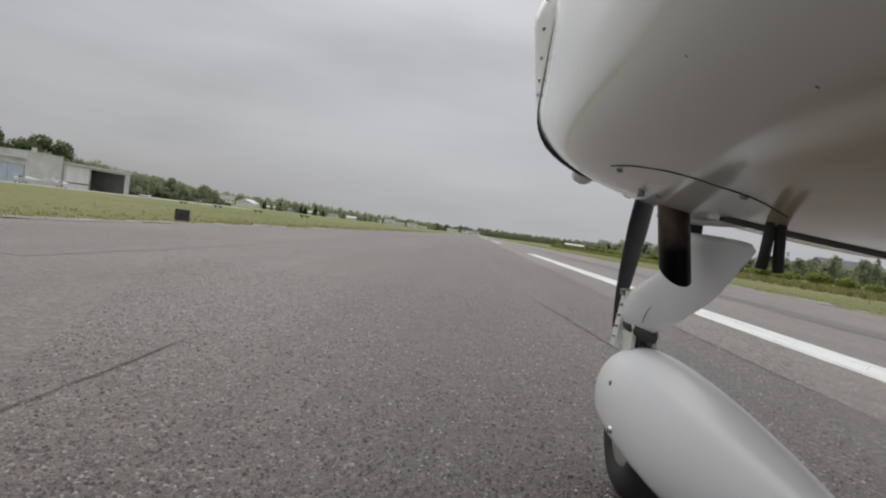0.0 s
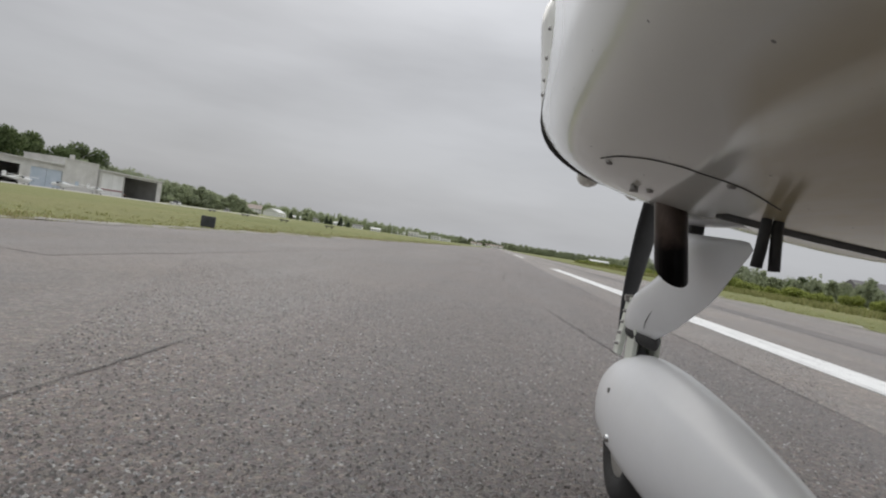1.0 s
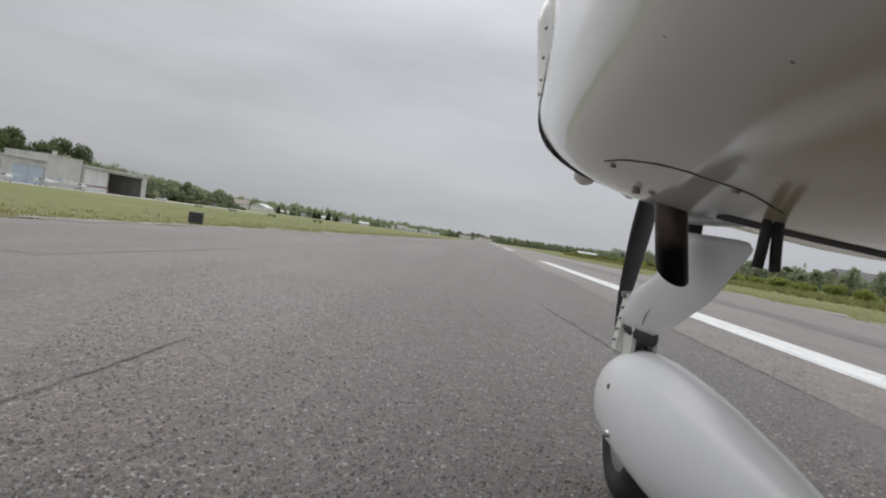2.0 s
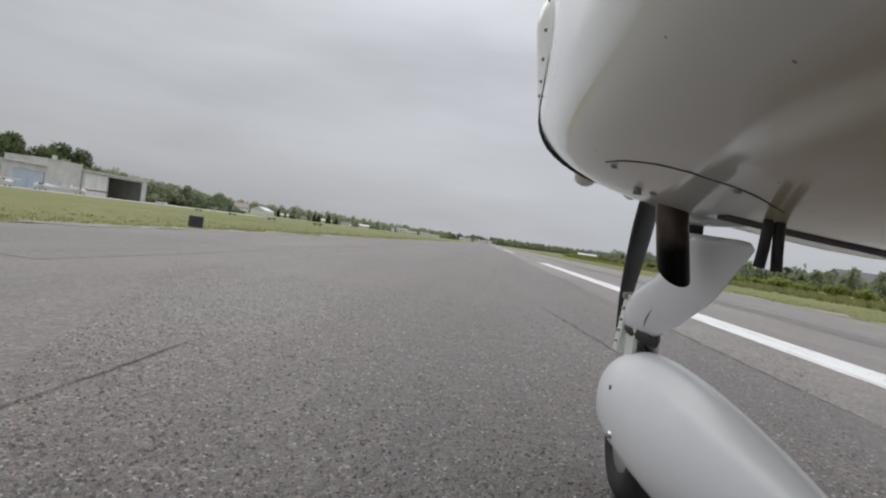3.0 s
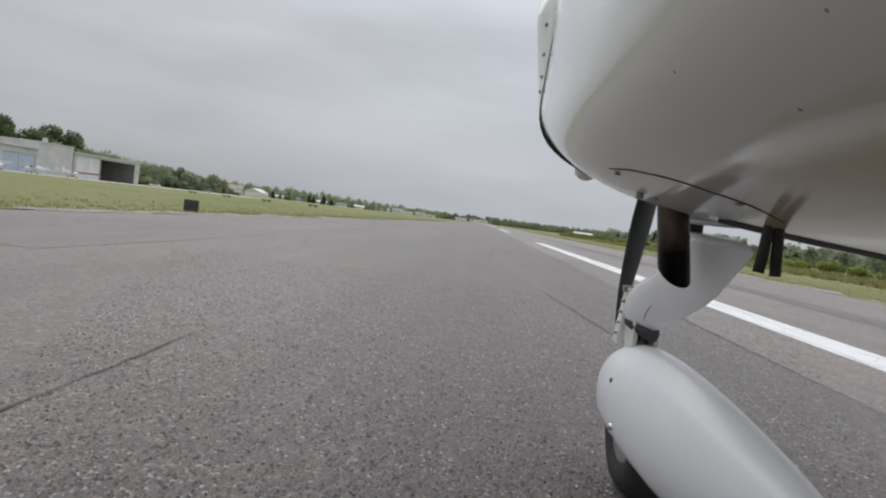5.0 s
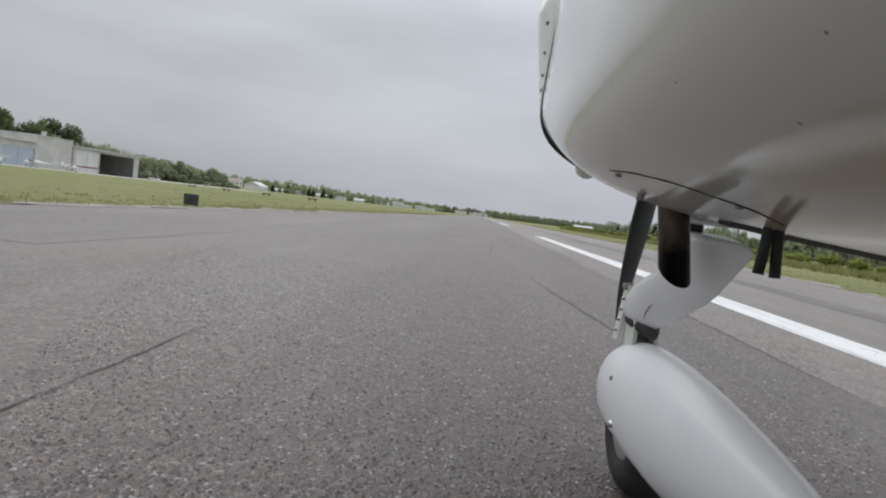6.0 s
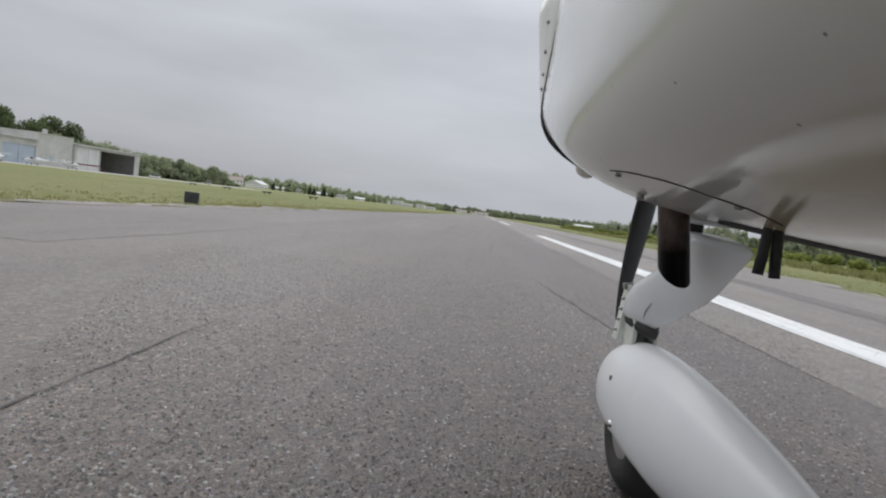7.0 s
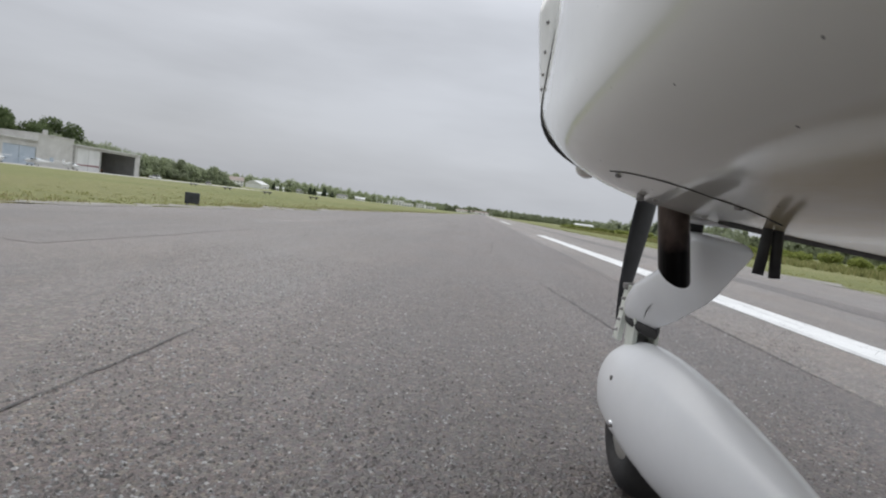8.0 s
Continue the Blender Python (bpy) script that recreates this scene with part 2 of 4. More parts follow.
M_APRON = flat_noise("concrete_apron", (0.42, 0.41, 0.38), (0.55, 0.54, 0.50), 0.9, 0.2, 0.1, 0, 6)
M_METAL_PALE = flat_noise("pale_painted_sheet", (0.56, 0.56, 0.54), (0.66, 0.66, 0.64), 0.6, 0.3, 0.05)
M_DARK = flat_noise("dark_interior", (0.045, 0.042, 0.04), (0.09, 0.085, 0.08), 0.9, 0.5)
M_BLUE_DOOR = flat_noise("faded_blue_grey_sheet", (0.36, 0.42, 0.48), (0.44, 0.49, 0.54), 0.6, 0.5)
M_STRIPE_DARK = flat_noise("dark_red_stripe", (0.16, 0.05, 0.06), (0.22, 0.08, 0.085), 0.7, 2)
M_RED = flat_noise("signal_red_paint", (0.42, 0.08, 0.05), (0.5, 0.13, 0.09), 0.6, 4)
M_WHITE = flat_noise("white_render", (0.70, 0.70, 0.68), (0.80, 0.80, 0.78), 0.8, 0.6)
M_ROOF_GREY = flat_noise("grey_roof", (0.13, 0.125, 0.125), (0.20, 0.19, 0.185), 0.8, 0.8)
M_ROOF_TILE = flat_noise("clay_roof", (0.27, 0.22, 0.19), (0.36, 0.30, 0.265), 0.8, 0.8)
M_GLASS = Mat("window_glass", 0.08).colour((0.03, 0.035, 0.04)).m
M_ORANGE = flat_noise("orange_paint", (0.22, 0.10, 0.05), (0.30, 0.14, 0.07), 0.5, 2)


# ---------------------------------------------------------------- mesh helpers
def mesh_of(bm, name, mat, smooth=False):
    me = bpy.data.meshes.new(name)
    bm.normal_update()
    bm.to_mesh(me)
    bm.free()
    me.materials.append(mat)
    if smooth:
        me.polygons.foreach_set("use_smooth", [True] * len(me.polygons))
    return me


def part(name, bm, mat, parent=None, label="", smooth=False):
    ob = new(name, mesh_of(bm, name, mat, smooth))
    if parent is not None:
        ob.parent = parent
    return tagged(ob, label)


def thing(name, label, category, at=(0, 0, 0), rz=0.0, group="", kind=""):
    ob = new(name)
    ob.location, ob.rotation_euler = at, (0, 0, rz)
    return tagged(ob, label, category, group, kind)


def box(bm, lo, hi, bevel=0.0, m=None):
    res = bmesh.ops.create_cube(bm, size=1.0)
    vs = res["verts"]
    c = [(a + b) / 2 for a, b in zip(lo, hi)]
    d = [abs(b - a) for a, b in zip(lo, hi)]
    for v in vs:
        v.co = Vector((c[0] + v.co.x * d[0], c[1] + v.co.y * d[1], c[2] + v.co.z * d[2]))
    if bevel:
        es = list({e for v in vs for e in v.link_edges})
        vs = list({v for f in bmesh.ops.bevel(bm, geom=es, offset=bevel, segments=2, affect="EDGES", profile=0.5)["faces"] for v in f.verts} | {v for v in vs if v.is_valid})
    if m is not None:
        for v in vs:
            v.co = m @ v.co
    return bm


def boxes(*specs, bevel=0.0):
    bm = bmesh.new()
    for lo, hi in specs:
        box(bm, lo, hi, bevel)
    return bm


def loft(rings, closed=True, caps=True):
    """A skin over rings of equally many points."""
    bm = bmesh.new()
    vs = [[bm.verts.new(p) for p in r] for r in rings]
    n = len(rings[0])
    for a, b in zip(vs, vs[1:]):
        for i in range(n if closed else n - 1):
            j = (i + 1) % n
            bm.faces.new((a[i], a[j], b[j], b[i]))
    if caps and closed:
        bm.faces.new(list(reversed(vs[0])))
        bm.faces.new(vs[-1])
    bmesh.ops.recalc_face_normals(bm, faces=bm.faces)
    return bm


def pipe(points, radius, sides=10, caps=True):
    """A tube along points; radius is a number or one for each point."""
    pts = [Vector(p) for p in points]
    rs = radius if isinstance(radius, (list, tuple)) else [radius] * len(pts)
    rings = []
    for i, p in enumerate(pts):
        d = (pts[min(i + 1, len(pts) - 1)] - pts[max(i - 1, 0)]).normalized()
        q = d.to_track_quat("Z", "Y")
        rings.append([p + q @ Vector((rs[i] * math.cos(a), rs[i] * math.sin(a), 0)) for a in [2 * math.pi * k / sides for k in range(sides)]])
    return loft(rings, True, caps)


def ribbon(xs, y0, y1, step, z, wob=0.0, seed=0, gaps=0.0):
    """A thin strip along y between two wavering edges, as a list of quads in a bmesh."""
    bm = bmesh.new()
    n = max(1, int((y1 - y0) / step))
    prev = None
    for i in range(n + 1):
        y = y0 + (y1 - y0) * i / n
        w = noise.noise((seed, y * 0.35, 0)) * wob + noise.noise((seed + 5, y * 2.1, 0)) * wob * 0.4
        w2 = noise.noise((seed + 9, y * 0.5, 3)) * wob + noise.noise((seed + 2, y * 2.7, 1)) * wob * 0.4
        cur = (bm.verts.new((xs[0] + w, y, z)), bm.verts.new((xs[1] + w2, y, z)))
        if prev and (gaps <= 0 or noise.noise((seed, y * 1.1, 7)) > gaps - 0.5):
            bm.faces.new((prev[0], prev[1], cur[1], cur[0]))
        prev = cur
    return bm


# ---------------------------------------------------------------- ground and runway
LEFT, RIGHT, Y0, Y1 = -6.3, 8.2, -220.0, 1500.0


def ground_z(x, y):
    if x < -14:
        return -0.05 - 1.3 * min(1.0, (-x - 14) / 90.0)
    if x > 16:
        return -0.05 - 0.5 * min(1.0, (x - 16) / 40.0)
    return -0.05


def build_ground():
    xs = [-3000, -1200, -500, -260, -180, -130, -100, -70, -45, -25, -14, LEFT - 0.2, 0, RIGHT + 0.2, 16, 25, 40, 60, 120, 300, 900, 3000]
    ys = [-1500, -600, -220, -120, -60, -30, 0, 30, 60, 100, 160, 240, 340, 480, 700, 1000, 1500, 2400, 4200]
    bm = bmesh.new()
    grid = [[bm.verts.new((x, y, ground_z(x, y))) for x in xs] for y in ys]
    for a, b in zip(grid, grid[1:]):
        for i in range(len(xs) - 1):
            bm.faces.new((a[i], a[i + 1], b[i + 1], b[i]))
    tagged(part("ground", bm, M_GRASS, None, "mown green and straw coloured airfield grass", True), category="ground", kind="structure")


build_ground()
runway = tagged(thing("runway", "worn grey asphalt runway with joints and patches", "runway"), kind="structure")
part("lane_west", boxes(((LEFT, Y0, -0.3), (-1.138, Y1, 0.0))), M_ASPHALT_OLD, runway, "old grey asphalt lane")
part("lane_middle", boxes(((-1.138, Y0, -0.3), (1.845, Y1, 0.0))), M_ASPHALT_MID, runway, "coarse grey asphalt lane")
part("lane_east", boxes(((1.845, Y0, -0.3), (RIGHT, Y1, 0.0))), M_ASPHALT_PALE, runway, "paler asphalt lane")
for side, x, sd in (("west", LEFT, 1), ("east", RIGHT, 4)):
    s = -1 if side == "west" else 1
    part("verge_" + side, ribbon(sorted((x - 0.05 * s, x + 0.48 * s)), -100, 420, 0.35, 0.006 if s < 0 else 0.005, 0.75, sd), M_DIRT, runway, "broken pale gravel and concrete edge")

for i, y in enumerate(range(-93, 1100, 60)):
    mk = part("centreline_stripe", boxes(((2.60, y - 30, -0.02), (3.05, y, 0.005))), M_PAINT)
    tagged(mk, "worn white centreline stripe on asphalt", "runway marking", "centreline stripes")
mk = part("threshold_block", boxes(((-2.6, -80.6, -0.02), (-0.3, -78.2, 0.005))), M_PAINT)
tagged(mk, "cracked white painted block on asphalt", "runway marking")

# bitumen repairs and rubber-darkened wheel tracks, a few millimetres proud of the old surface
for x0, x1, y0, y1, sd in ((-3.9, -3.3, -8.0, 90.0, 35), (4.6, 5.3, -8.0, 80.0, 37)):
    part("tyre_track", ribbon((x0, x1), y0, y1, 0.6, 0.0022, 0.10, sd, 0.15), M_TRACK, runway, "faint rubber-darkened wheel track")

# cracks and scars along the lanes

def crack(x0, y0, x1, y1, seed, width=0.012, stray=0.05):
    """A meandering crack, as a thin dark strip."""
    rgc = random.Random(seed)
    n = max(30, int(16 * math.hypot(x1 - x0, y1 - y0)))
    bm = bmesh.new()
    prev = None
    d = Vector((x1 - x0, y1 - y0)).normalized()
    off = 0.0
    for k in range(n + 1):
        off = off * 0.8 + rgc.uniform(-stray, stray)
        c = Vector((x0 + (x1 - x0) * k / n, y0 + (y1 - y0) * k / n)) + Vector((-d.y, d.x)) * off
        w = (width * rgc.uniform(0.12, 0.7) + 0.0005) * max(0.0, math.sin(math.pi * k / n)) ** 0.5 + 0.0004
        cur = [bm.verts.new((c.x - d.y * w, c.y + d.x * w, 0.0042)), bm.verts.new((c.x + d.y * w, c.y - d.x * w, 0.0042))]
        if prev:
            bm.faces.new((prev[1], cur[1], cur[0], prev[0]))
        prev = cur
    part("crack", bm, M_CRACK, runway, "open crack")


for k, c in enumerate(((-6.5, 11.5, -1.2, 12.8), (-1.1, 21, 1.8, 20.2), (-6.7, 27, -1.2, 25.5), (1.9, 15.5, 8.4, 17.0), (-4.2, 6.2, -3.4, 14.5), (-6.6, 42, 8.4, 44), (2.0, 33, 8.4, 31.5), (5.9, 8, 5.4, 24), (0.62, 6.4, 0.98, 3.2), (0.2, 9, 0.32, 14), (-0.5, 15, -0.42, 24), (-2.4, 7.5, -2.9, 9.5))):
    crack(*c, 50 + k, 0.010, 0.014)
# the joints between the lanes have opened here and there
rgj = random.Random(77)
for x in (-1.138, 1.845):
    y = -6.0
    while y < 110:
        run = rgj.uniform(0.8, 4.5) * (1 + y / 40 if y > 0 else 1)
        crack(x, y, x + rgj.uniform(-0.01, 0.01), y + run, rgj.randrange(9999), 0.009 + 0.0003 * max(y, 0), 0.008)
        y += run + rgj.expovariate(1 / 2.2)



def aggregate(count, seed):
    """Single stones that stand proud of the worn surface in the lanes beside the aircraft."""
    rgn = np.random.default_rng(seed)
    y = 0.95 + 4.6 * rgn.random(count) ** 1.7
    x = -0.95 * (0.7 + 0.45 * y) + rgn.random(count) * (1.25 + 0.85 * y)
    r = 0.0030 + 0.0056 * rgn.random(count) ** 2.0
    h = r * (0.35 + 0.5 * rgn.random(count))
    a0 = rgn.random(count) * 6.28
    n = 5
    base = np.empty((count, n + 1, 3))
    for k in range(n):
        a = a0 + 6.283 * k / n + 0.5 * (rgn.random(count) - 0.5)
        rr = r * (0.75 + 0.5 * rgn.random(count))
        base[:, k] = np.stack([x + rr * np.cos(a), y + rr * np.sin(a), np.full(count, -0.001)], axis=1)
    base[:, n] = np.stack([x + r * 0.4 * (rgn.random(count) - 0.5), y + r * 0.4 * (rgn.random(count) - 0.5), h], axis=1)
    idx = np.arange(count)[:, None, None] * (n + 1)
    tri = np.array([(k, (k + 1) % n, n) for k in range(n)])[None] + idx
    me = bpy.data.meshes.new("aggregate")
    me.from_pydata(base.reshape(-1, 3).tolist(), [], tri.reshape(-1, 3).tolist())
    me.materials.append(M_STONE)
    tagged(new("aggregate", me), "worn grey and brown stones in the asphalt surface", "gravel", kind="stuff")


aggregate(42000, 9)

# ---------------------------------------------------------------- the aircraft
AXIS = 0.60          # the aircraft's centreline
NOSE_Y = 1.55        # joint between nose bowl and cowl


def lerp_table(y, rows):
    for (a, *va), (b, *vb) in zip(rows, rows[1:]):
        if y <= b:
            k = max(0.0, (y - a) / (b - a))
            k = k * k * (3 - 2 * k)
            return [p + (q - p) * k for p, q in zip(va, vb)]
    return list(rows[-1][1:])


# y: lowest point, half width, top
HULL = [(-1.4, 0.70, 0.51, 1.55), (0.2, 0.652, 0.515, 1.52), (0.95, 0.645, 0.51, 1.50), (1.55, 0.713, 0.498, 1.45), (1.66, 0.728, 0.49, 1.43), (1.72, 0.78, 0.45, 1.38), (1.74, 0.85, 0.38, 1.32)]


def hull_form(y):
    """Lowest point, half width and top of the hull at y; the belly runs in one easy curve."""
    low, half, top = lerp_table(y, HULL)
    if y <= NOSE_Y:
        low = 0.645 + 0.19 * max(0.0, y - 0.95) ** 2 + 0.004 * max(0.0, 0.95 - y) ** 2
        half = 0.498 + 0.02 * (NOSE_Y - y) - 0.006 * (NOSE_Y - y) ** 2
    return low, half, top


def hull_low(y, x):
    low, half, top = hull_form(y)
    u = min(1.0, (AXIS - x) / half if x < AXIS else max(0.0, x - 0.73) / (AXIS + 0.78 * half - 0.73))
    low -= 0.10 * max(0.0, min(x, 0.73) - AXIS)
    keel = 0.055 + 0.035 * max(0.0, min(1.0, (y - 1.0) / 0.5))
    return low + keel * u ** 1.1 + (0.25 - keel) * (1 - (1 - u ** 5) ** 0.45)


def hull_ring(y, n=36):
    low, half, top = hull_form(y)
    us = [math.sin(math.pi / 2 * (2 * k / n - 1)) for k in range(n + 1)]
    lee = 0.78 * half
    ring = [(AXIS + u * (half if u < 0 else lee), y, hull_low(y, AXIS + u * (half if u < 0 else lee))) for u in us]
    side = low + 0.24
    ring += [(AXIS + lee, y, side + (top - 0.24 - side) * k / 3) for k in (1, 2)]
    ring += [(AXIS + u * (half if u < 0 else lee), y, top - 0.05 * abs(u) ** 1.4 - 0.19 * (1 - (1 - abs(u) ** 4) ** 0.5)) for u in reversed(us)]
    ring += [(AXIS - half, y, side + (top - 0.24 - side) * k / 3) for k in (2, 1)]
    flare = -0.06 + 0.22 * max(0.0, min(1.0, (1.5 - y) / 0.6))
    return [(x + math.copysign(1.0, x - AXIS) * flare * max(0.0, z - 0.90) * min(1.0, abs(x - AXIS) / 0.3), yy, z) for x, yy, z in ring]


def cheeks(y):
    """A section of the nose bowl, which swells beside the intakes."""
    swell = 0.062 * math.sin(min(1.0, (y - NOSE_Y) / 0.09) * math.pi / 2)
    out = []
    for x, yy, z in hull_ring(y):
        k = max(0.0, min(1.0, (z - 0.93) / 0.30)) * max(0.0, min(1.0, (abs(x - AXIS) - 0.30) / 0.15))
        out.append((x + math.copysign(swell * k, x - AXIS), yy, z))
    return out


def tail_ring(y, k):
    """A drawn-in section that closes the fuselage aft."""
    return [(AXIS + (x - AXIS) * k, y, 1.1 + (z - 1.1) * k) for x, _, z in hull_ring(y)]


aircraft = thing("airplane", "white single-engined light aircraft with nose gear on the runway", "airplane", (0, 0, 0))
ys = [-1.0, -0.6, -0.2, 0.2, 0.4, 0.6, 0.75, 0.87, 0.95, 1.05, 1.15, 1.25, 1.35, 1.45, NOSE_Y - 0.004]
part("cowling", loft([tail_ring(*r) for r in ((-1.42, 0.35), (-1.40, 0.6), (-1.33, 0.82), (-1.2, 0.95))] + [hull_ring(y) for y in ys]), M_BELLY, aircraft, "glossy white cowling with brown oil stains", True)
part("nose_bowl", loft([cheeks(y) for y in (NOSE_Y + 0.003, 1.57, 1.59, 1.62, 1.65, 1.68, 1.70, 1.72, 1.735, 1.74)]), M_ENAMEL, aircraft, "white nose bowl with intake cheeks", True)


def seam_ring(scale, y):
    """The joint stands out further round the lower corner."""
    out = []
    for x, _, z in hull_ring(NOSE_Y):
        k = scale + (0.018 if scale > 1 else 0.0) * max(0.0, min(1.0, (0.93 - z) / 0.08)) * max(0.0, min(1.0, (abs(x - AXIS) - 0.22) / 0.12))
        out.append((AXIS + (x - AXIS) * k, y, 1.09 + (z - 1.09) * k))
    return out


part("nose_seam", loft([seam_ring(k, NOSE_Y + d) for k, d in ((0.985, -0.006), (1.0045, -0.006), (1.0045, 0.005), (0.985, 0.005))]), M_SEAM, aircraft, "dark joint between cowl and nose bowl", True)


def on_hull(x, y, drop=0.0):
    return (x, y, hull_low(y, x) - drop)


def fastener(at, normal, r=0.006):
    bm = bmesh.new()
    bmesh.ops.create_cone(bm, cap_ends=True, segments=10, radius1=r, radius2=r * 0.6, depth=r * 0.7)
    q = Vector(normal).to_track_quat("Z", "Y").to_matrix().to_4x4()
    bmesh.ops.transform(bm, matrix=Matrix.Translation(at) @ q, verts=bm.verts)
    part("fastener", bm, M_STEEL, aircraft, "", True)


# propeller: two blades at rest, one hanging low
HUB = Vector((0.55, 1.80, 1.17))


def blade(angle):
    ca, sa = math.cos(angle), math.sin(angle)
    rings = []
    for k in range(15):
        r = 0.06 + 0.762 * k / 14
        s = r / 0.822
        chord = 0.046 + 0.044 * math.sin(math.pi * min(1, s * 0.95) ** 0.9) - 0.03 * max(0, s - 0.6) / 0.4
        if k >= 13:
            chord *= (0.85, 0.45)[k - 13]
        thick = 0.045 * (1 - s) + 0.010
        tw = radians(58 - 42 * s)
        ring = []
        for j in range(12):
            a = 2 * math.pi * j / 12
            cx, cy = chord / 2 * math.cos(a), thick / 2 * math.sin(a)
            w, d = cx * math.cos(tw) - cy * math.sin(tw), cx * math.sin(tw) + cy * math.cos(tw)
            sweep = 0.03 * s * s
            ring.append((HUB.x + r * ca - (w + sweep) * sa, HUB.y + d, HUB.z + r * sa + (w + sweep) * ca))
        rings.append(ring)
    return loft(rings)


prop = part("propeller", pipe([(HUB.x, 1.745, HUB.z), (HUB.x, 1.87, HUB.z)], 0.085, 16), M_STEEL, aircraft, "metal two-bladed propeller hub", True)
PROP_ANGLE = radians(260.9)
for a in (PROP_ANGLE, PROP_ANGLE + math.pi):
    part("blade", blade(a), M_BLADE, prop, "dark matt propeller blade", True)
part("spinner", loft([[(HUB.x + r * math.cos(a), y, HUB.z + r * math.sin(a)) for a in [2 * math.pi * k / 20 for k in range(20)]] for y, r in ((1.88, 0.15), (1.93, 0.145), (2.0, 0.12), (2.06, 0.08), (2.10, 0.035), (2.11, 0.01))]), M_ENAMEL, prop, "white spinner", True)


def teardrop(rings_at, sides=20):
    """A streamlined body: (y, x centre, z centre, half width, up, down) rows."""
    rings = []
    for y, x, z, w, up, dn in rings_at:
        rings.append([(x + w * math.cos(a), y, z + (up if math.sin(a) > 0 else dn) * math.sin(a)) for a in [2 * math.pi * k / sides for k in range(sides)]])
    return loft(rings)


def wing(side):
    """A plain wing, out of view, added to shape the light below; set high on the fuselage, leading edge just aft of the
    camera's mount.
    """
    rings = []
    for k in range(8):
        d = 0.30 + 3.7 * k / 7
        le, chord, z = -0.10 - 0.02 * k, 1.35 - 0.03 * k, 1.34 + 0.02 * k
        if k == 7:
            chord *= 0.75
        ring = []
        for j in range(24):
            a = 2 * math.pi * j / 24
            s = (1 - math.cos(a)) / 2
            t = 0.7 * chord * (0.2969 * math.sqrt(s) - 0.126 * s - 0.3516 * s * s + 0.2843 * s ** 3 - 0.1036 * s ** 4)
            ring.append((AXIS + side * d, le - chord * s, z + t * (1.1 if a < math.pi else -0.8)))
        rings.append(ring)
    return loft(rings)


for side in (-1, 1):
    part("wing", wing(side), M_ENAMEL, aircraft, "plain white wing added out of view to shape the light", True)

# small fairings under the nose bowl
part("intake_lip", teardrop([(1.60, 0.268, 0.802, 0.010, 0.01, 0.01), (1.62, 0.268, 0.802, 0.030, 0.03, 0.027), (1.66, 0.268, 0.802, 0.034, 0.04, 0.033), (1.71, 0.268, 0.802, 0.028, 0.03, 0.025), (1.73, 0.268, 0.802, 0.01, 0.01, 0.01)], 14), M_ENAMEL, aircraft, "small rounded white intake fairing", True)

part("intake_lip", teardrop([(1.40, 0.352, 0.757, 0.010, 0.01, 0.01), (1.42, 0.352, 0.752, 0.020, 0.03, 0.022), (1.46, 0.352, 0.752, 0.022, 0.035, 0.026), (1.51, 0.352, 0.756, 0.016, 0.03, 0.018), (1.53, 0.352, 0.762, 0.008, 0.01, 0.008)], 14), M_ENAMEL, aircraft, "small rounded white drain fairing", True)

part("strut_cap", teardrop([(1.02, 0.455, 0.668, 0.012, 0.006, 0.004), (1.06, 0.447, 0.668, 0.040, 0.012, 0.008), (1.14, 0.437, 0.672, 0.056, 0.016, 0.010), (1.24, 0.427, 0.676, 0.056, 0.016, 0.010), (1.32, 0.422, 0.682, 0.040, 0.012, 0.008), (1.36, 0.420, 0.685, 0.012, 0.006, 0.004)], 20), M_FAIRING, aircraft, "white rounded cap over the gear strut", True)

# exhaust stack with a slanted open end
EX = 0.342


def exhaust():
    bm = bmesh.new()
    n = 24
    spec = [(0.029, 0.78, 0.0), (0.029, 0.66, 0.0), (0.029, 0.565, 1.0), (0.0262, 0.565, 1.0), (0.0262, 0.70, 0.0)]
    rings = []
    for r, z, cut in spec:
        ring = []
        for k in range(n):
            a = 2 * math.pi * k / n
            dx, dy = r * math.cos(a), r * math.sin(a)
            zz = z + cut * (-0.12 * dx + 0.85 * dy)
            ring.append(bm.verts.new((EX + 0.018 * (0.7 - zz) / 0.15 + dx, 1.10 + 0.10 * (0.7 - zz) * -1 + dy, zz)))
        rings.append(ring)
    for a, b in zip(rings, rings[1:]):
        for k in range(n):
            j = (k + 1) % n
            bm.faces.new((a[k], a[j], b[j], b[k]))
    bmesh.ops.recalc_face_normals(bm, faces=bm.faces)
    return bm


part("exhaust", exhaust(), M_SOOT, aircraft, "soot-blackened steel exhaust stack with slanted end", True)

# breather and drain hoses
for x0, x1, zb in ((0.425, 0.420, 0.590), (0.442, 0.446, 0.587)):
    part("drain_hose", pipe([(x0, 0.90, 0.72), (x0, 0.90, 0.65), ((x0 * 2 + x1) / 3, 0.90, 0.62), (x1, 0.90, zb)], [0.0082, 0.0082, 0.0084, 0.0084], 14), M_HOSE, aircraft, "short black drain hose", True)

# nose gear
GX = 0.44
gear = part("nose_gear_leg", pipe([(GX, 1.30, 0.76), (GX, 1.26, 0.655), (GX, 1.50, 0.42), (GX, 1.50, 0.30)], 0.020, 14), M_CHROME, aircraft, "bright oleo strut", True)


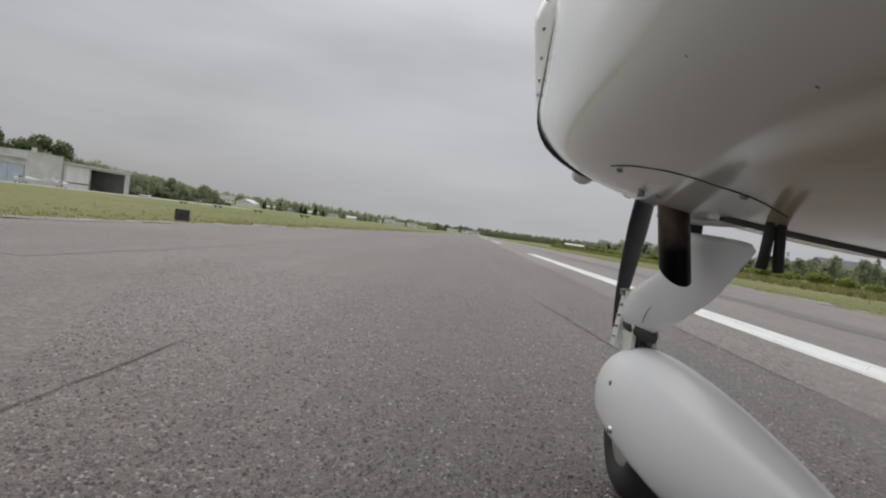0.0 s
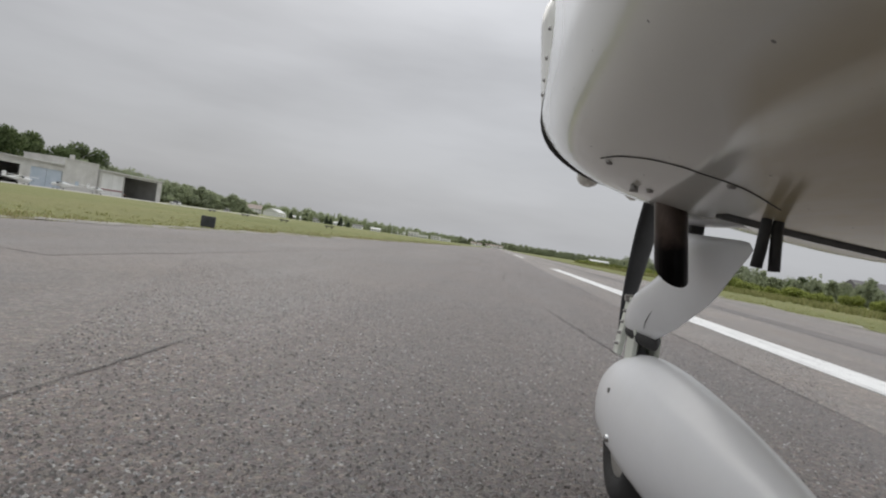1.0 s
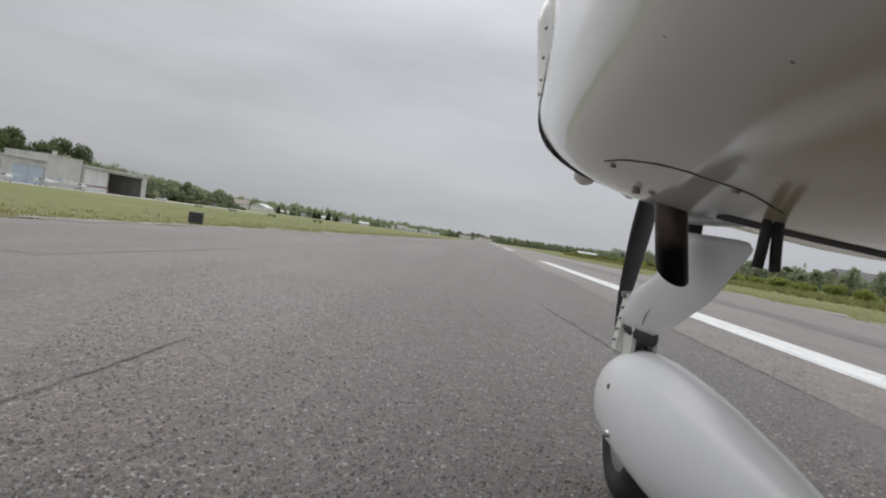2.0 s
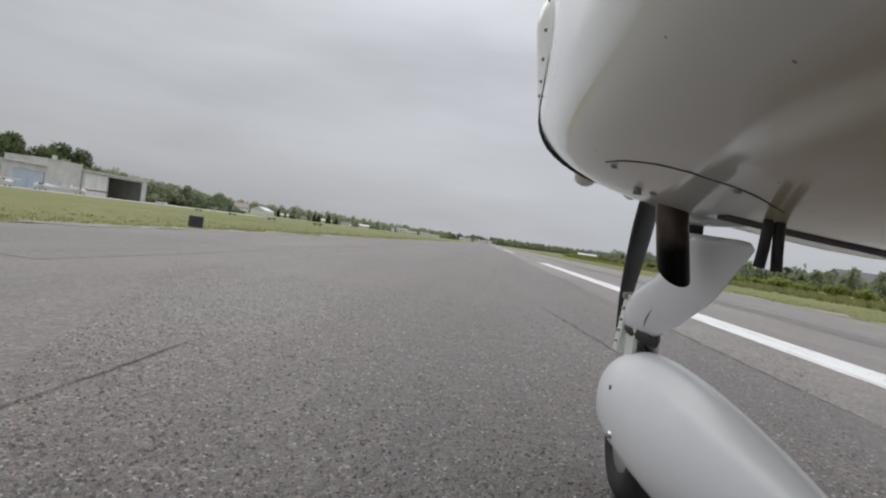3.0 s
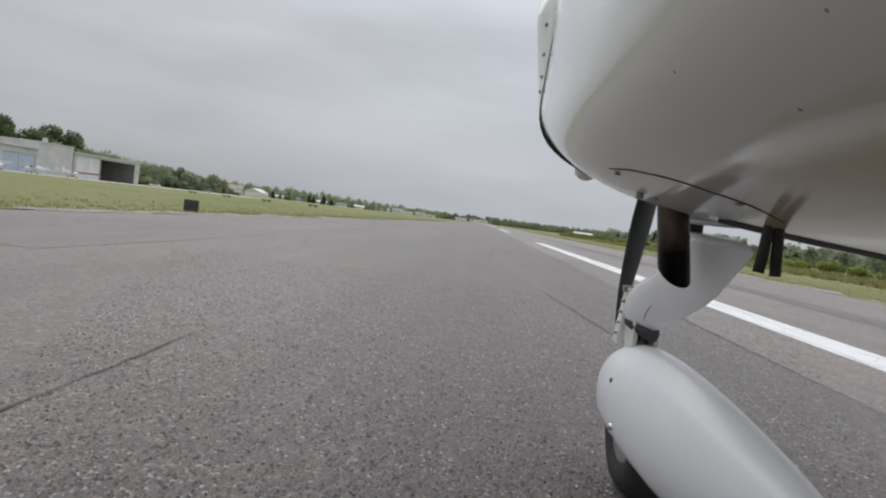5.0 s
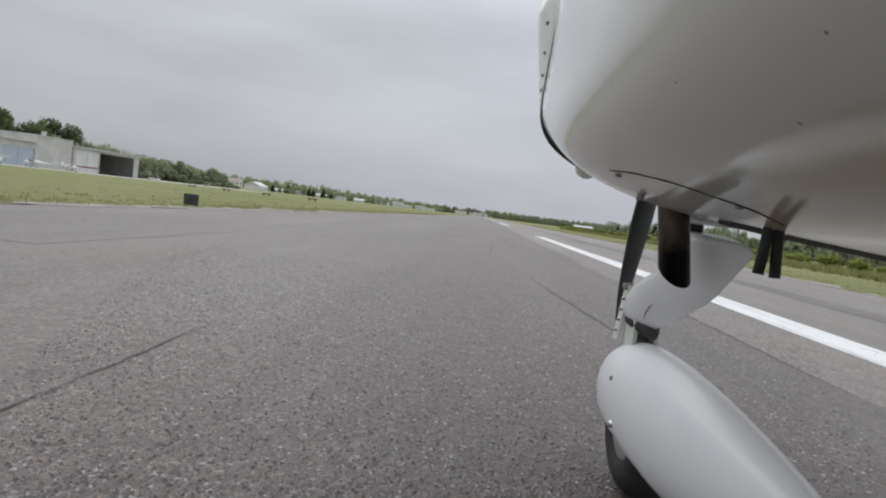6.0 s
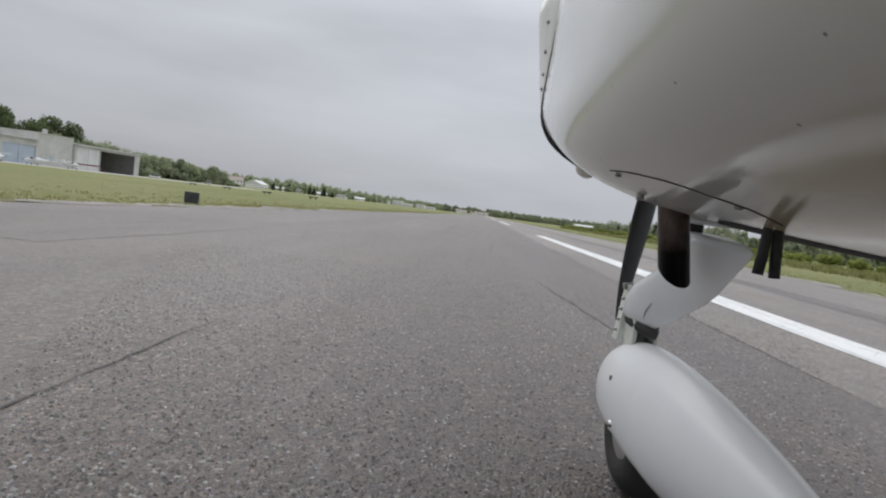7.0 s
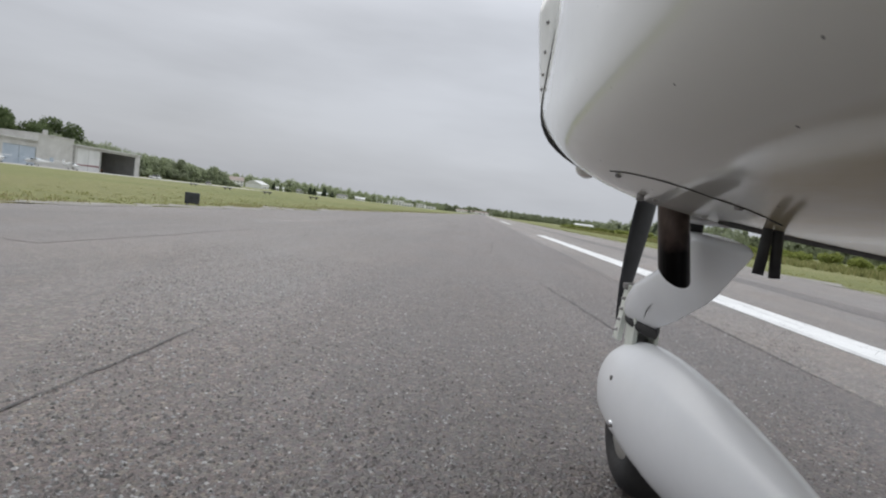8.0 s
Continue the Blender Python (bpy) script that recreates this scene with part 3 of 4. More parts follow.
def leg_section(z, le, te, w, n=28):
    """One streamlined section of the leg fairing, its tail a little lower than its nose."""
    ring = []
    for k in range(n):
        a = 2 * math.pi * k / n
        s = (1 - math.cos(a)) / 2
        half = w * 10.0 * (0.2969 * math.sqrt(s) - 0.126 * s - 0.3516 * s * s + 0.2843 * s ** 3 - 0.1036 * s ** 4)
        ring.append((GX + half * (1 if a < math.pi else -1), le + (te - le) * s, z - 0.016 * s))
    return ring


LEG_ROWS = ((0.650, 1.235, 1.01, 0.028), (0.646, 1.245, 0.98, 0.032), (0.634, 1.26, 0.962, 0.034), (0.62, 1.275, 0.978, 0.035), (0.60, 1.30, 1.008, 0.036), (0.575, 1.335, 1.042, 0.038), (0.55, 1.39, 1.075, 0.040), (0.525, 1.465, 1.12, 0.044), (0.50, 1.535, 1.18, 0.047), (0.468, 1.578, 1.255, 0.047), (0.442, 1.59, 1.33, 0.046), (0.419, 1.585, 1.40, 0.041), (0.403, 1.565, 1.45, 0.031))
part("leg_fairing", loft([leg_section(*r) for r in LEG_ROWS]), M_FAIRING, gear, "satin white streamlined leg fairing", True)
part("fairing_boot", loft([leg_section(z, le, te, w) for z, le, te, w in ((0.418, 1.575, 1.38, 0.035), (0.406, 1.582, 1.37, 0.040), (0.397, 1.575, 1.38, 0.038), (0.391, 1.55, 1.41, 0.029))]), M_RUBBER, gear, "black rubber boot under the leg fairing", True)
part("panel_line", pipe([(GX - 0.0345, 1.339, 0.473), (GX - 0.0334, 1.363, 0.459), (GX - 0.0314, 1.386, 0.445), (GX - 0.0269, 1.408, 0.429), (GX - 0.0157, 1.445, 0.404)], [0.0004, 0.0008, 0.0010, 0.0008, 0.0004], 5), M_SEAM, gear, "hairline crack in the fairing")
part("top_bracket", boxes(((0.420, 1.215, 0.644), (0.450, 1.26, 0.670)), bevel=0.004), M_HOSE, gear, "dark steering bracket")


def torque_link():
    bm = bmesh.new()
    for dx, lean in ((0.0, 0.010), (0.034, 0.0)):
        m = Matrix.Translation((GX - 0.030 + dx, 1.62, 0.325)) @ Matrix.Rotation(lean * 10, 4, "Y")
        box(bm, (-0.007, -0.025, 0), (0.007, 0.025, 0.160), 0.003, m)
    box(bm, (GX - 0.024, 1.61, 0.375), (GX + 0.002, 1.63, 0.46), 0.003)
    return bm


link = part("torque_link", torque_link(), M_ALLOY, gear, "pale green alloy torque link")
for z in (0.355, 0.385, 0.415, 0.445, 0.475):
    bx = GX - 0.037 + 0.10 * (z - 0.325)
    part("pivot_bolt", pipe([(bx - 0.010, 1.612, z), (bx + 0.002, 1.612, z)], [0.003, 0.0065], 8), M_STEEL, link)
part("clevis", pipe([(GX - 0.032, 1.62, 0.480), (GX + 0.012, 1.62, 0.484)], 0.009, 10), M_STEEL, link)
for dx in (-0.032, 0.022):
    part("fork_arm", boxes(((GX + dx, 1.46, 0.30), (GX + dx + 0.012, 1.53, 0.42)), bevel=0.003), M_ALLOY, gear)


def spat():
    """The wheel fairing: blunt ahead, drawn out to a tail, open below, with a soft spine along its back."""
    rings, n = [], 64
    for k in range(31):
        s = (k / 30) ** 1.3
        y = 1.655 - 1.06 * s
        body = max(0.0, math.sin(math.pi * min(1.0, s ** 0.54))) ** 0.57
        wide = max(0.03, max(0.0, math.sin(math.pi * min(1.0, s ** 0.60))) ** 0.5)
        body = max(body, 0.03)
        zc = 0.208 + 0.075 * s
        w, up, dn = 0.099 * wide * (1 - 0.14 * s), 0.134 * body, 0.163 * body
        floor = 0.160 - 0.08 * max(0.0, s - 0.15)
        ring = []
        for i in range(n):
            a = 2 * math.pi * i / n
            spine = math.exp(-((a - math.pi / 2) / 0.26) ** 2)
            foot = sum(math.exp(-((a - c) / 0.16) ** 2) for c in (radians(60), radians(120)))
            r = 1 + (0.060 * spine - 0.022 * foot) * math.sin(math.pi * s)
            z = zc + (up if math.sin(a) > 0 else dn) * r * math.sin(a)
            x = w * r * math.cos(a)
            if z < floor:
                x = math.copysign(min(abs(x), w), x) * 0.985
                z = floor + 0.02 * (z - floor)
            ring.append((GX + x, y, z))
        rings.append(ring)
    return loft(rings)


spat_ob = part("wheel_spat", spat(), M_FAIRING, gear, "satin white wheel spat with a raised spine", True)


def ring_profile(cx, cy, cz, prof, n=36):
    """A wheel about the x axis: prof is (x offset, radius) round the section."""
    bm = bmesh.new()
    rows = []
    for k in range(n):
        a = 2 * math.pi * k / n
        rows.append([bm.verts.new((cx + dx, cy + r * math.cos(a), cz + r * math.sin(a))) for dx, r in prof])
    m = len(prof)
    for a, b in zip(rows, rows[1:] + rows[:1]):
        for i in range(m):
            j = (i + 1) % m
            bm.faces.new((a[i], a[j], b[j], b[i]))
    bmesh.ops.recalc_face_normals(bm, faces=bm.faces)
    return bm


WY = 1.375
tyre_prof = [(0.062 * math.cos(a), 0.122 + 0.054 * math.sin(a)) for a in [2 * math.pi * k / 16 for k in range(16)]]
wheel = part("nose_wheel", ring_profile(GX, WY, 0.176, tyre_prof), M_RUBBER, gear, "black nose wheel tyre", True)
part("rim", ring_profile(GX, WY, 0.176, [(-0.052, 0.02), (-0.058, 0.045), (-0.046, 0.075), (-0.052, 0.098), (0.052, 0.098), (0.046, 0.075), (0.058, 0.045), (0.052, 0.02)]), M_RIM, wheel, "dull alloy rim", True)
# the nut and a screw on the spat's flank
part("axle_nut", pipe([(GX - 0.096, 1.33, 0.176), (GX - 0.060, 1.33, 0.176)], [0.008, 0.010], 12), M_CHROME, gear, "bright axle nut", True)
part("spat_screw", pipe([(GX - 0.093, 1.385, 0.272), (GX - 0.064, 1.385, 0.272)], 0.006, 8), M_STEEL, gear)

# joint of the lower cowl panel, its screws, and the dark cooling-air lip across the belly
JOINT = [(0.183, 0.943), (0.195, 0.87), (0.213, 0.812), (0.23, 0.779), (0.249, 0.758), (0.268, 0.749), (0.309, 0.742), (0.346, 0.76), (0.399, 0.807)]


def along(points, n):
    """Points on a smooth curve through the given ones."""
    pts = [Vector(p) for p in points]
    out = []
    for i in range(len(pts) - 1):
        a, b, c, d = pts[max(i - 1, 0)], pts[i], pts[i + 1], pts[min(i + 2, len(pts) - 1)]
        for k in range(n):
            t = k / n
            out.append(0.5 * (2 * b + (c - a) * t + (2 * a - 5 * b + 4 * c - d) * t * t + (3 * b - a - 3 * c + d) * t ** 3))
    return out + [pts[-1]]


part("panel_joint", pipe([on_hull(x, y, 0.0003) for x, y in along(JOINT, 6)], 0.0011, 6), M_SEAM, aircraft, "dark joint of the lower cowl panel")
for x, y in ((0.315, 0.756), (0.195, 0.931), (0.272, 0.972), (0.251, 0.993)):
    fastener(on_hull(x, y, 0.001), (0, 0, -1), 0.007)
part("drain_tab", pipe([on_hull(0.251, 0.993, -0.004), on_hull(0.251, 0.993, 0.009)], [0.006, 0.0075], 10), M_STEEL, aircraft, "small drain stub", True)
for z in (0.99, 1.03, 1.09, 1.17, 1.25):
    k = max(0.0, min(1.0, (z - 0.93) / 0.30))
    fastener((AXIS - 0.498 + 0.06 * (z - 0.90) - 0.062 * 0.5 * k, NOSE_Y + 0.03, z), (-1, -0.8, 0), 0.006)



def air_lip():
    rings = []
    for k in range(25):
        x = 0.385 + 0.50 * k / 24
        z = hull_low(0.95, x)
        rings.append([(x, 0.93, z + 0.004), (x, 0.95, z - 0.002), (x, 0.985, z - 0.005), (x, 0.99, z - 0.003), (x, 0.985, z + 0.03), (x, 0.95, z + 0.03)])
    return loft(rings)


part("cooling_air_lip", air_lip(), M_SEAM, aircraft, "dark lip of the cooling air outlet")

# ---------------------------------------------------------------- trees and shrubs
def leaf_cloud(centres, count, size, seed, flat=0.7):
    """Small leaf blades scattered over lumps; centres are (x, y, z, radius)."""
    rg = np.random.default_rng(seed)
    c = np.array(centres, float)
    w = c[:, 3] ** 2
    pick = rg.choice(len(c), count, p=w / w.sum())
    d = rg.normal(size=(count, 3))
    d /= np.linalg.norm(d, axis=1)[:, None]
    rad = c[pick, 3] * (0.55 + 0.5 * rg.random(count))
    p = c[pick, :3] + d * rad[:, None] * np.array([1, 1, flat + 0.2])
    u = rg.normal(size=(count, 3))
    u /= np.linalg.norm(u, axis=1)[:, None]
    v = np.cross(u, d + 0.3 * rg.normal(size=(count, 3)))
    v /= np.linalg.norm(v, axis=1)[:, None] + 1e-9
    s = size * (0.6 + 0.8 * rg.random(count))[:, None]
    quads = np.stack([p - u * s, p + v * s * 0.55, p + u * s, p - v * s * 0.55], axis=1).reshape(-1, 3)
    faces = np.arange(count * 4).reshape(-1, 4)
    return quads, faces


def leaf_mesh(name, quads, faces, mat):
    me = bpy.data.meshes.new(name)
    me.from_pydata(quads.tolist(), [], faces.tolist())
    me.materials.append(mat)
    return me


def lumps(rg, height, width, base, n):
    out = []
    for _ in range(n):
        a, k = rg.uniform(0, 2 * math.pi), rg.random()
        z = base + (height - base) * (0.12 + 0.76 * k)
        reach = width / 2 * (1 - (2 * k - 0.85) ** 2 * 0.55) * rg.uniform(0.25, 0.8)
        out.append((reach * math.cos(a), reach * math.sin(a), z, width * rg.uniform(0.16, 0.27)))
    return out


def tree_model(name, label, mat, height, width, base, leaves, size, seed, conifer=False, limbs=5):
    rg = random.Random(seed)
    ob = thing(name, label, "tree", group="trees round the airfield")
    trunk = pipe([(0, 0, -0.6), (0.05, 0, height * 0.2), (0.1, 0.06, height * 0.5), (0.05, 0.1, height * 0.85)], [height * 0.028, height * 0.022, height * 0.014, height * 0.004], 8)
    part("trunk", trunk, M_BARK, ob, "", True)
    if conifer:
        cs = [(rg.uniform(-.1, .1) * width, rg.uniform(-.1, .1) * width, base + (height - base) * k / 13, width * 0.5 * (1.08 - (k / 13) ** 1.3) * rg.uniform(0.6, 1.05)) for k in range(14)]
    else:
        cs = lumps(rg, height, width, base, 16)
        for k in range(limbs):
            c = cs[k]
            part("limb", pipe([(0.06, 0.03, height * (0.22 + 0.08 * k)), (c[0] * 0.5, c[1] * 0.5, (height * 0.3 + c[2]) / 2), c[:3]], [height * 0.011, height * 0.008, height * 0.003], 6), M_BARK, ob, "", True)
    crown = new("crown", leaf_mesh("crown", *leaf_cloud(cs, leaves, size, seed), mat))
    crown.parent = ob
    return ob


def bush_model(name, label, mat, height, width, leaves, size, seed):
    rg = random.Random(seed)
    ob = thing(name, label, "shrub", group="shrubs along the airfield edge")
    cs = [(rg.uniform(-.35, .35) * width, rg.uniform(-.3, .3) * width, height * rg.uniform(0.10, 0.66), width * rg.uniform(0.16, 0.26)) for _ in range(9)]
    for k in range(4):
        part("stem", pipe([(0, 0, -0.5), (cs[k][0] * .5, cs[k][1] * .5, cs[k][2] * .6), cs[k][:3]], [0.05, 0.035, 0.01], 5), M_BARK, ob)
    crown = new("crown", leaf_mesh("crown", *leaf_cloud(cs, leaves, size, seed, 0.6), mat))
    crown.parent = ob
    return ob


def scatter(models, spots, seed):
    """Places copies of the models at (x, y, scale); the models themselves take the first spots."""
    rg = random.Random(seed)
    used = set()
    for i, (x, y, s) in enumerate(spots):
        m = models[i] if i < len(models) else rg.choice(models)
        z = ground_z(x, y) - 0.02
        mat = Matrix.Translation((x, y, z)) @ Matrix.Rotation(rg.uniform(0, 6.28), 4, "Z")
        k = s * rg.uniform(0.88, 1.12)
        if m in used:
            ob = copy_thing(m, mat)
        else:
            used.add(m)
            ob = m
            ob.matrix_basis = mat
        ob.scale = (k * rg.uniform(0.9, 1.15), k, k * rg.uniform(0.9, 1.1))


def woodland(name, label, spots, mat, leaves, size, seed, conifers=0.0):
    """A far wood, too dense to tell its trees apart: trunks and leaf clumps in one mesh."""
    rg = random.Random(seed)
    verts, faces, n = [], [], 0
    for i, (x, y, s) in enumerate(spots):
        z, h, w = ground_z(x, y), 12 * s, 9.5 * s
        if rg.random() < conifers:
            cs = [(0, 0, 1 + h * 1.05 * k / 11, 2.3 * s * (1.05 - k / 11)) for k in range(12)]
        else:
            cs = lumps(rg, h, w, 0.3, 26)
        q, _ = leaf_cloud(cs, leaves, size, seed * 1000 + i)
        r = 0.18 * s + 0.05
        t = np.array([(-r, 0, -0.6), (r, 0, -0.6), (r * 0.4, 0, h * 0.7), (-r * 0.4, 0, h * 0.7), (0, -r, -0.6), (0, r, -0.6), (0, r * 0.4, h * 0.7), (0, -r * 0.4, h * 0.7)])
        verts.append(np.concatenate([q, t]) + np.array([x, y, z]))
        faces.append(np.arange(n, n + leaves * 4 + 8).reshape(-1, 4))
        n += leaves * 4 + 8
    me = leaf_mesh(name, np.concatenate(verts), np.concatenate(faces), mat)
    return tagged(new(name, me), label, "woodland", kind="stuff")


rg = random.Random(11)
broad = [tree_model("tree", "broad-leaved green tree at the airfield edge", M_LEAF, 11, 9, 1.2, 3600, 0.34, 21 + k) for k in range(4)]
far = [tree_model("tree", "broad-leaved tree at the wood's edge, haze painted into its leaves", M_LEAF_HAZED, 12, 10, 0.2, 2200, 0.5, 41 + k, False, 2) for k in range(4)]
pines = [tree_model("tree", "dark slender conifer in the distance", M_CONIFER, 13, 7.0, 1.5, 1300, 0.55, 61 + k, True) for k in range(2)]
bushes = [bush_model("bush", "fresh green bush in rough grass", M_LEAF_BRIGHT, 2.4, 3.6, 1700, 0.18, 71 + k) for k in range(4)]
dull = [bush_model("bush", "dull green thicket bush", M_LEAF_HAZED, 3.4, 5.0, 1500, 0.28, 81 + k) for k in range(3)]

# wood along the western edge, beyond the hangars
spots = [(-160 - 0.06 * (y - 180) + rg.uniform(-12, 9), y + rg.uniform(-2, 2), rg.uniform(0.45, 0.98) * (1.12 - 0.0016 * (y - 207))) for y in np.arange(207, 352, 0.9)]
woodland("western_wood", "dense hazy green wood along the grass", spots, M_LEAF_HAZED, 1100, 0.42, 1)
scatter(far, [(-157 - 0.06 * (y - 180) + rg.uniform(-4, 4), y, s) for y, s in ((212, 0.95), (229, 0.8), (246, 0.85), (262, 0.7), (290, 0.9), (318, 0.8), (338, 0.75))], 21)
scatter(dull, [(-149 - 0.06 * (y - 180) + rg.uniform(-4, 4), y, rg.uniform(0.7, 1.2)) for y in range(209, 352, 4)], 2)
# tall trees behind the hangars
scatter(broad, [(-176 + rg.uniform(-8, 8), y, rg.uniform(1.4, 1.62)) for y in (118, 129, 140, 151, 160, 168, 176, 184, 192, 200, 207, 214, 221, 227)], 3)
scatter(broad, [(-182 + rg.uniform(-8, 8), y, rg.uniform(0.8, 1.0)) for y in (232, 240, 248)], 4)
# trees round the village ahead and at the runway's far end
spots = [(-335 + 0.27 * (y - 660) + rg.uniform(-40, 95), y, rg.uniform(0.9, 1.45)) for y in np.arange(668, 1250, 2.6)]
woodland("village_trees", "mixed trees behind white village houses", spots, M_LEAF_HAZED, 420, 0.9, 2, 0.25)
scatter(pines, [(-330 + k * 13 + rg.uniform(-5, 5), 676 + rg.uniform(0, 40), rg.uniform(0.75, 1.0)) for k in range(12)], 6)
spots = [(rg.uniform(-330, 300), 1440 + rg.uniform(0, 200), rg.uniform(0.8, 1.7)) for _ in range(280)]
woodland("town_trees", "distant trees behind the town", spots, M_LEAF_HAZED, 260, 1.5, 3, 0.1)
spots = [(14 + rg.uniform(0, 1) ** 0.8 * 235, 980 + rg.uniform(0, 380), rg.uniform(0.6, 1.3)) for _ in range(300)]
woodland("far_copse", "low hazy trees near the runway's end", spots, M_LEAF_HAZED, 260, 0.9, 5, 0.12)
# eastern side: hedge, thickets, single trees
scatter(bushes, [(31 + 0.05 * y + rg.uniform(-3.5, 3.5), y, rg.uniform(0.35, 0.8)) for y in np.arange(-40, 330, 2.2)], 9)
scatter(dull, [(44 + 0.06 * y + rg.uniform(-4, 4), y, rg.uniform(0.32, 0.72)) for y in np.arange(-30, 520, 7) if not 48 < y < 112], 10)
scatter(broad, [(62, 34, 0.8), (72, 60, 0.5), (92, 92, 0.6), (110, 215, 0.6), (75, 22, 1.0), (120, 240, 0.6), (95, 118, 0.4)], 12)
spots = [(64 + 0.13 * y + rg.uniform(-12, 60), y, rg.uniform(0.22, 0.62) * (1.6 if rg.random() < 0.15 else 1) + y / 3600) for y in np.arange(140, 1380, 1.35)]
woodland("eastern_wood", "uneven low wood beyond the hedge", spots, M_LEAF_HAZED, 210, 0.72, 4, 0.08)
scatter(pines, [(66 + 0.13 * y + rg.uniform(-10, 24), y, rg.uniform(0.5, 0.85)) for y in np.arange(330, 1000, 50)], 14)


# ---------------------------------------------------------------- grass along the runway
def tufts(name, label, spots, size, seed, mat=M_TUFT):
    rgn = np.random.default_rng(seed)
    verts, faces = [], []
    for x, y, s in spots:
        z = ground_z(x, y) - 0.01
        for _ in range(7):
            a, lean = rgn.uniform(0, 6.28), rgn.uniform(0.1, 0.6)
            h, w = size * s * rgn.uniform(0.5, 1.2), 0.010 + 0.07 * size * s
            bx, by = x + rgn.normal() * 0.06, y + rgn.normal() * 0.06
            dx, dy = math.cos(a), math.sin(a)
            i = len(verts)
            verts += [(bx - dy * w, by + dx * w, z), (bx + dy * w, by - dx * w, z), (bx + dx * lean * h * 0.5 + dy * w * .6, by + dy * lean * h * 0.5 - dx * w * .6, z + h * 0.65), (bx + dx * lean * h, by + dy * lean * h, z + h)]
            faces.append((i, i + 1, i + 2, i + 3))
    me = bpy.data.meshes.new(name)
    me.from_pydata(verts, [], faces)
    me.materials.append(mat)
    tagged(new(name, me), label, "grass", kind="stuff")


gs = []
for _ in range(9000):
    y = -10 + 130 * rg.random() ** 1.6
    west = rg.random() < 0.55
    off = 0.12 + rg.expovariate(1.1 if rg.random() < 0.85 else 0.25)
    gs.append(((LEFT - off) if west else (RIGHT + off), y, rg.uniform(0.5, 1.3) * (0.7 if off < 1 else 1)))
tufts("verge_grass", "uneven tufts of grass along the runway edge", gs, 0.055, 5)
gs = []
for _ in range(3800):
    y = -6 + 110 * rg.random() ** 1.5
    if noise.noise((y * 0.12, 3.0, 0)) > -0.1:
        gs.append((LEFT - 0.12 - rg.expovariate(1.6), y, rg.uniform(0.4, 1.1)))
tufts("dry_grass", "dry straw-coloured grass along the runway edge", gs, 0.095, 15, M_STRAW)
gs = [(rg.uniform(17, 30 + 0.05 * y), y, rg.uniform(0.5, 1.4)) for y in (rg.uniform(-8, 130) for _ in range(5200))]
tufts("rough_grass", "tall rough yellow-green grass before the hedge", gs, 0.34, 8)
gs = [(rg.choice((-1.15, 1.84, -3.4, 4.9)) + rg.gauss(0, 0.03), rg.uniform(2.5, 60), rg.uniform(0.25, 0.5)) for _ in range(26)]
tufts("joint_weeds", "small weeds growing in the runway joints", gs, 0.10, 6)


# ---------------------------------------------------------------- hangars and apron
HX = -129.0
gz = ground_z(HX, 100)
tagged(part("apron", boxes(((HX - 1.0, 20, gz - 0.3), (HX + 16, 300, gz + 0.09))), M_APRON, None, "pale concrete apron in front of the hangars"), category="apron", kind="structure")


def hangar(name, label, y0, y1, height, depth, openings, roof_mat, fascia=1.7):
    """A row hangar that opens to the east; openings are (from, to, what)."""
    ob = thing(name, label, "hangar", (0, 0, gz))
    edge = y0
    head = height - fascia
    for a, b, what in openings + [(y1, y1, "")]:
        if a > edge + 0.01:
            part("wall", boxes(((HX - 0.4, edge, 0), (HX, a, height))), M_CONCRETE, ob, "weathered concrete pier")
        if what:
            part("lintel", boxes(((HX - 0.38, a, head), (HX - 0.02, b, height))), M_CONCRETE, ob, "concrete fascia")
            if what != "open":
                mat = M_BLUE_DOOR if what == "blue" else M_METAL_PALE
                n = max(2, int((b - a) / 2.6))
                for k in range(n):
                    ya, yb = a + (b - a) * k / n, a + (b - a) * (k + 1) / n
                    lf = part("door_leaf", boxes(((HX - 0.30 - 0.06 * (k % 2), ya + 0.02, 0.05), (HX - 0.24 - 0.06 * (k % 2), yb - 0.02, head))), mat, ob, "pale sheet-metal sliding door leaf")
                    if what == "striped":
                        part("stripe", boxes(((HX - 0.24 - 0.06 * (k % 2), ya + 0.02, 1.6), (HX - 0.235 - 0.06 * (k % 2), yb - 0.02, 2.1))), M_STRIPE_DARK, lf, "dark red stripe")
        edge = b
    part("wall", boxes(((HX - depth, y0, 0), (HX - depth + 0.4, y1, height))), M_CONCRETE, ob)
    for y in (y0, y1 - 0.4):
        part("wall", boxes(((HX - depth + 0.4, y, 0), (HX - 0.4, y + 0.4, height - 0.05))), M_CONCRETE, ob)
    part("floor_slab", boxes(((HX - depth + 0.4, y0 + 0.4, -0.1), (HX - 0.41, y1 - 0.4, 0.06))), M_DARK, ob, "dark hangar floor")
    part("roof", boxes(((HX - depth - 0.2, y0 - 0.2, height), (HX + 0.7, y1 + 0.2, height + 0.28)), bevel=0.05), roof_mat, ob, "shallow overhanging roof")
    return ob


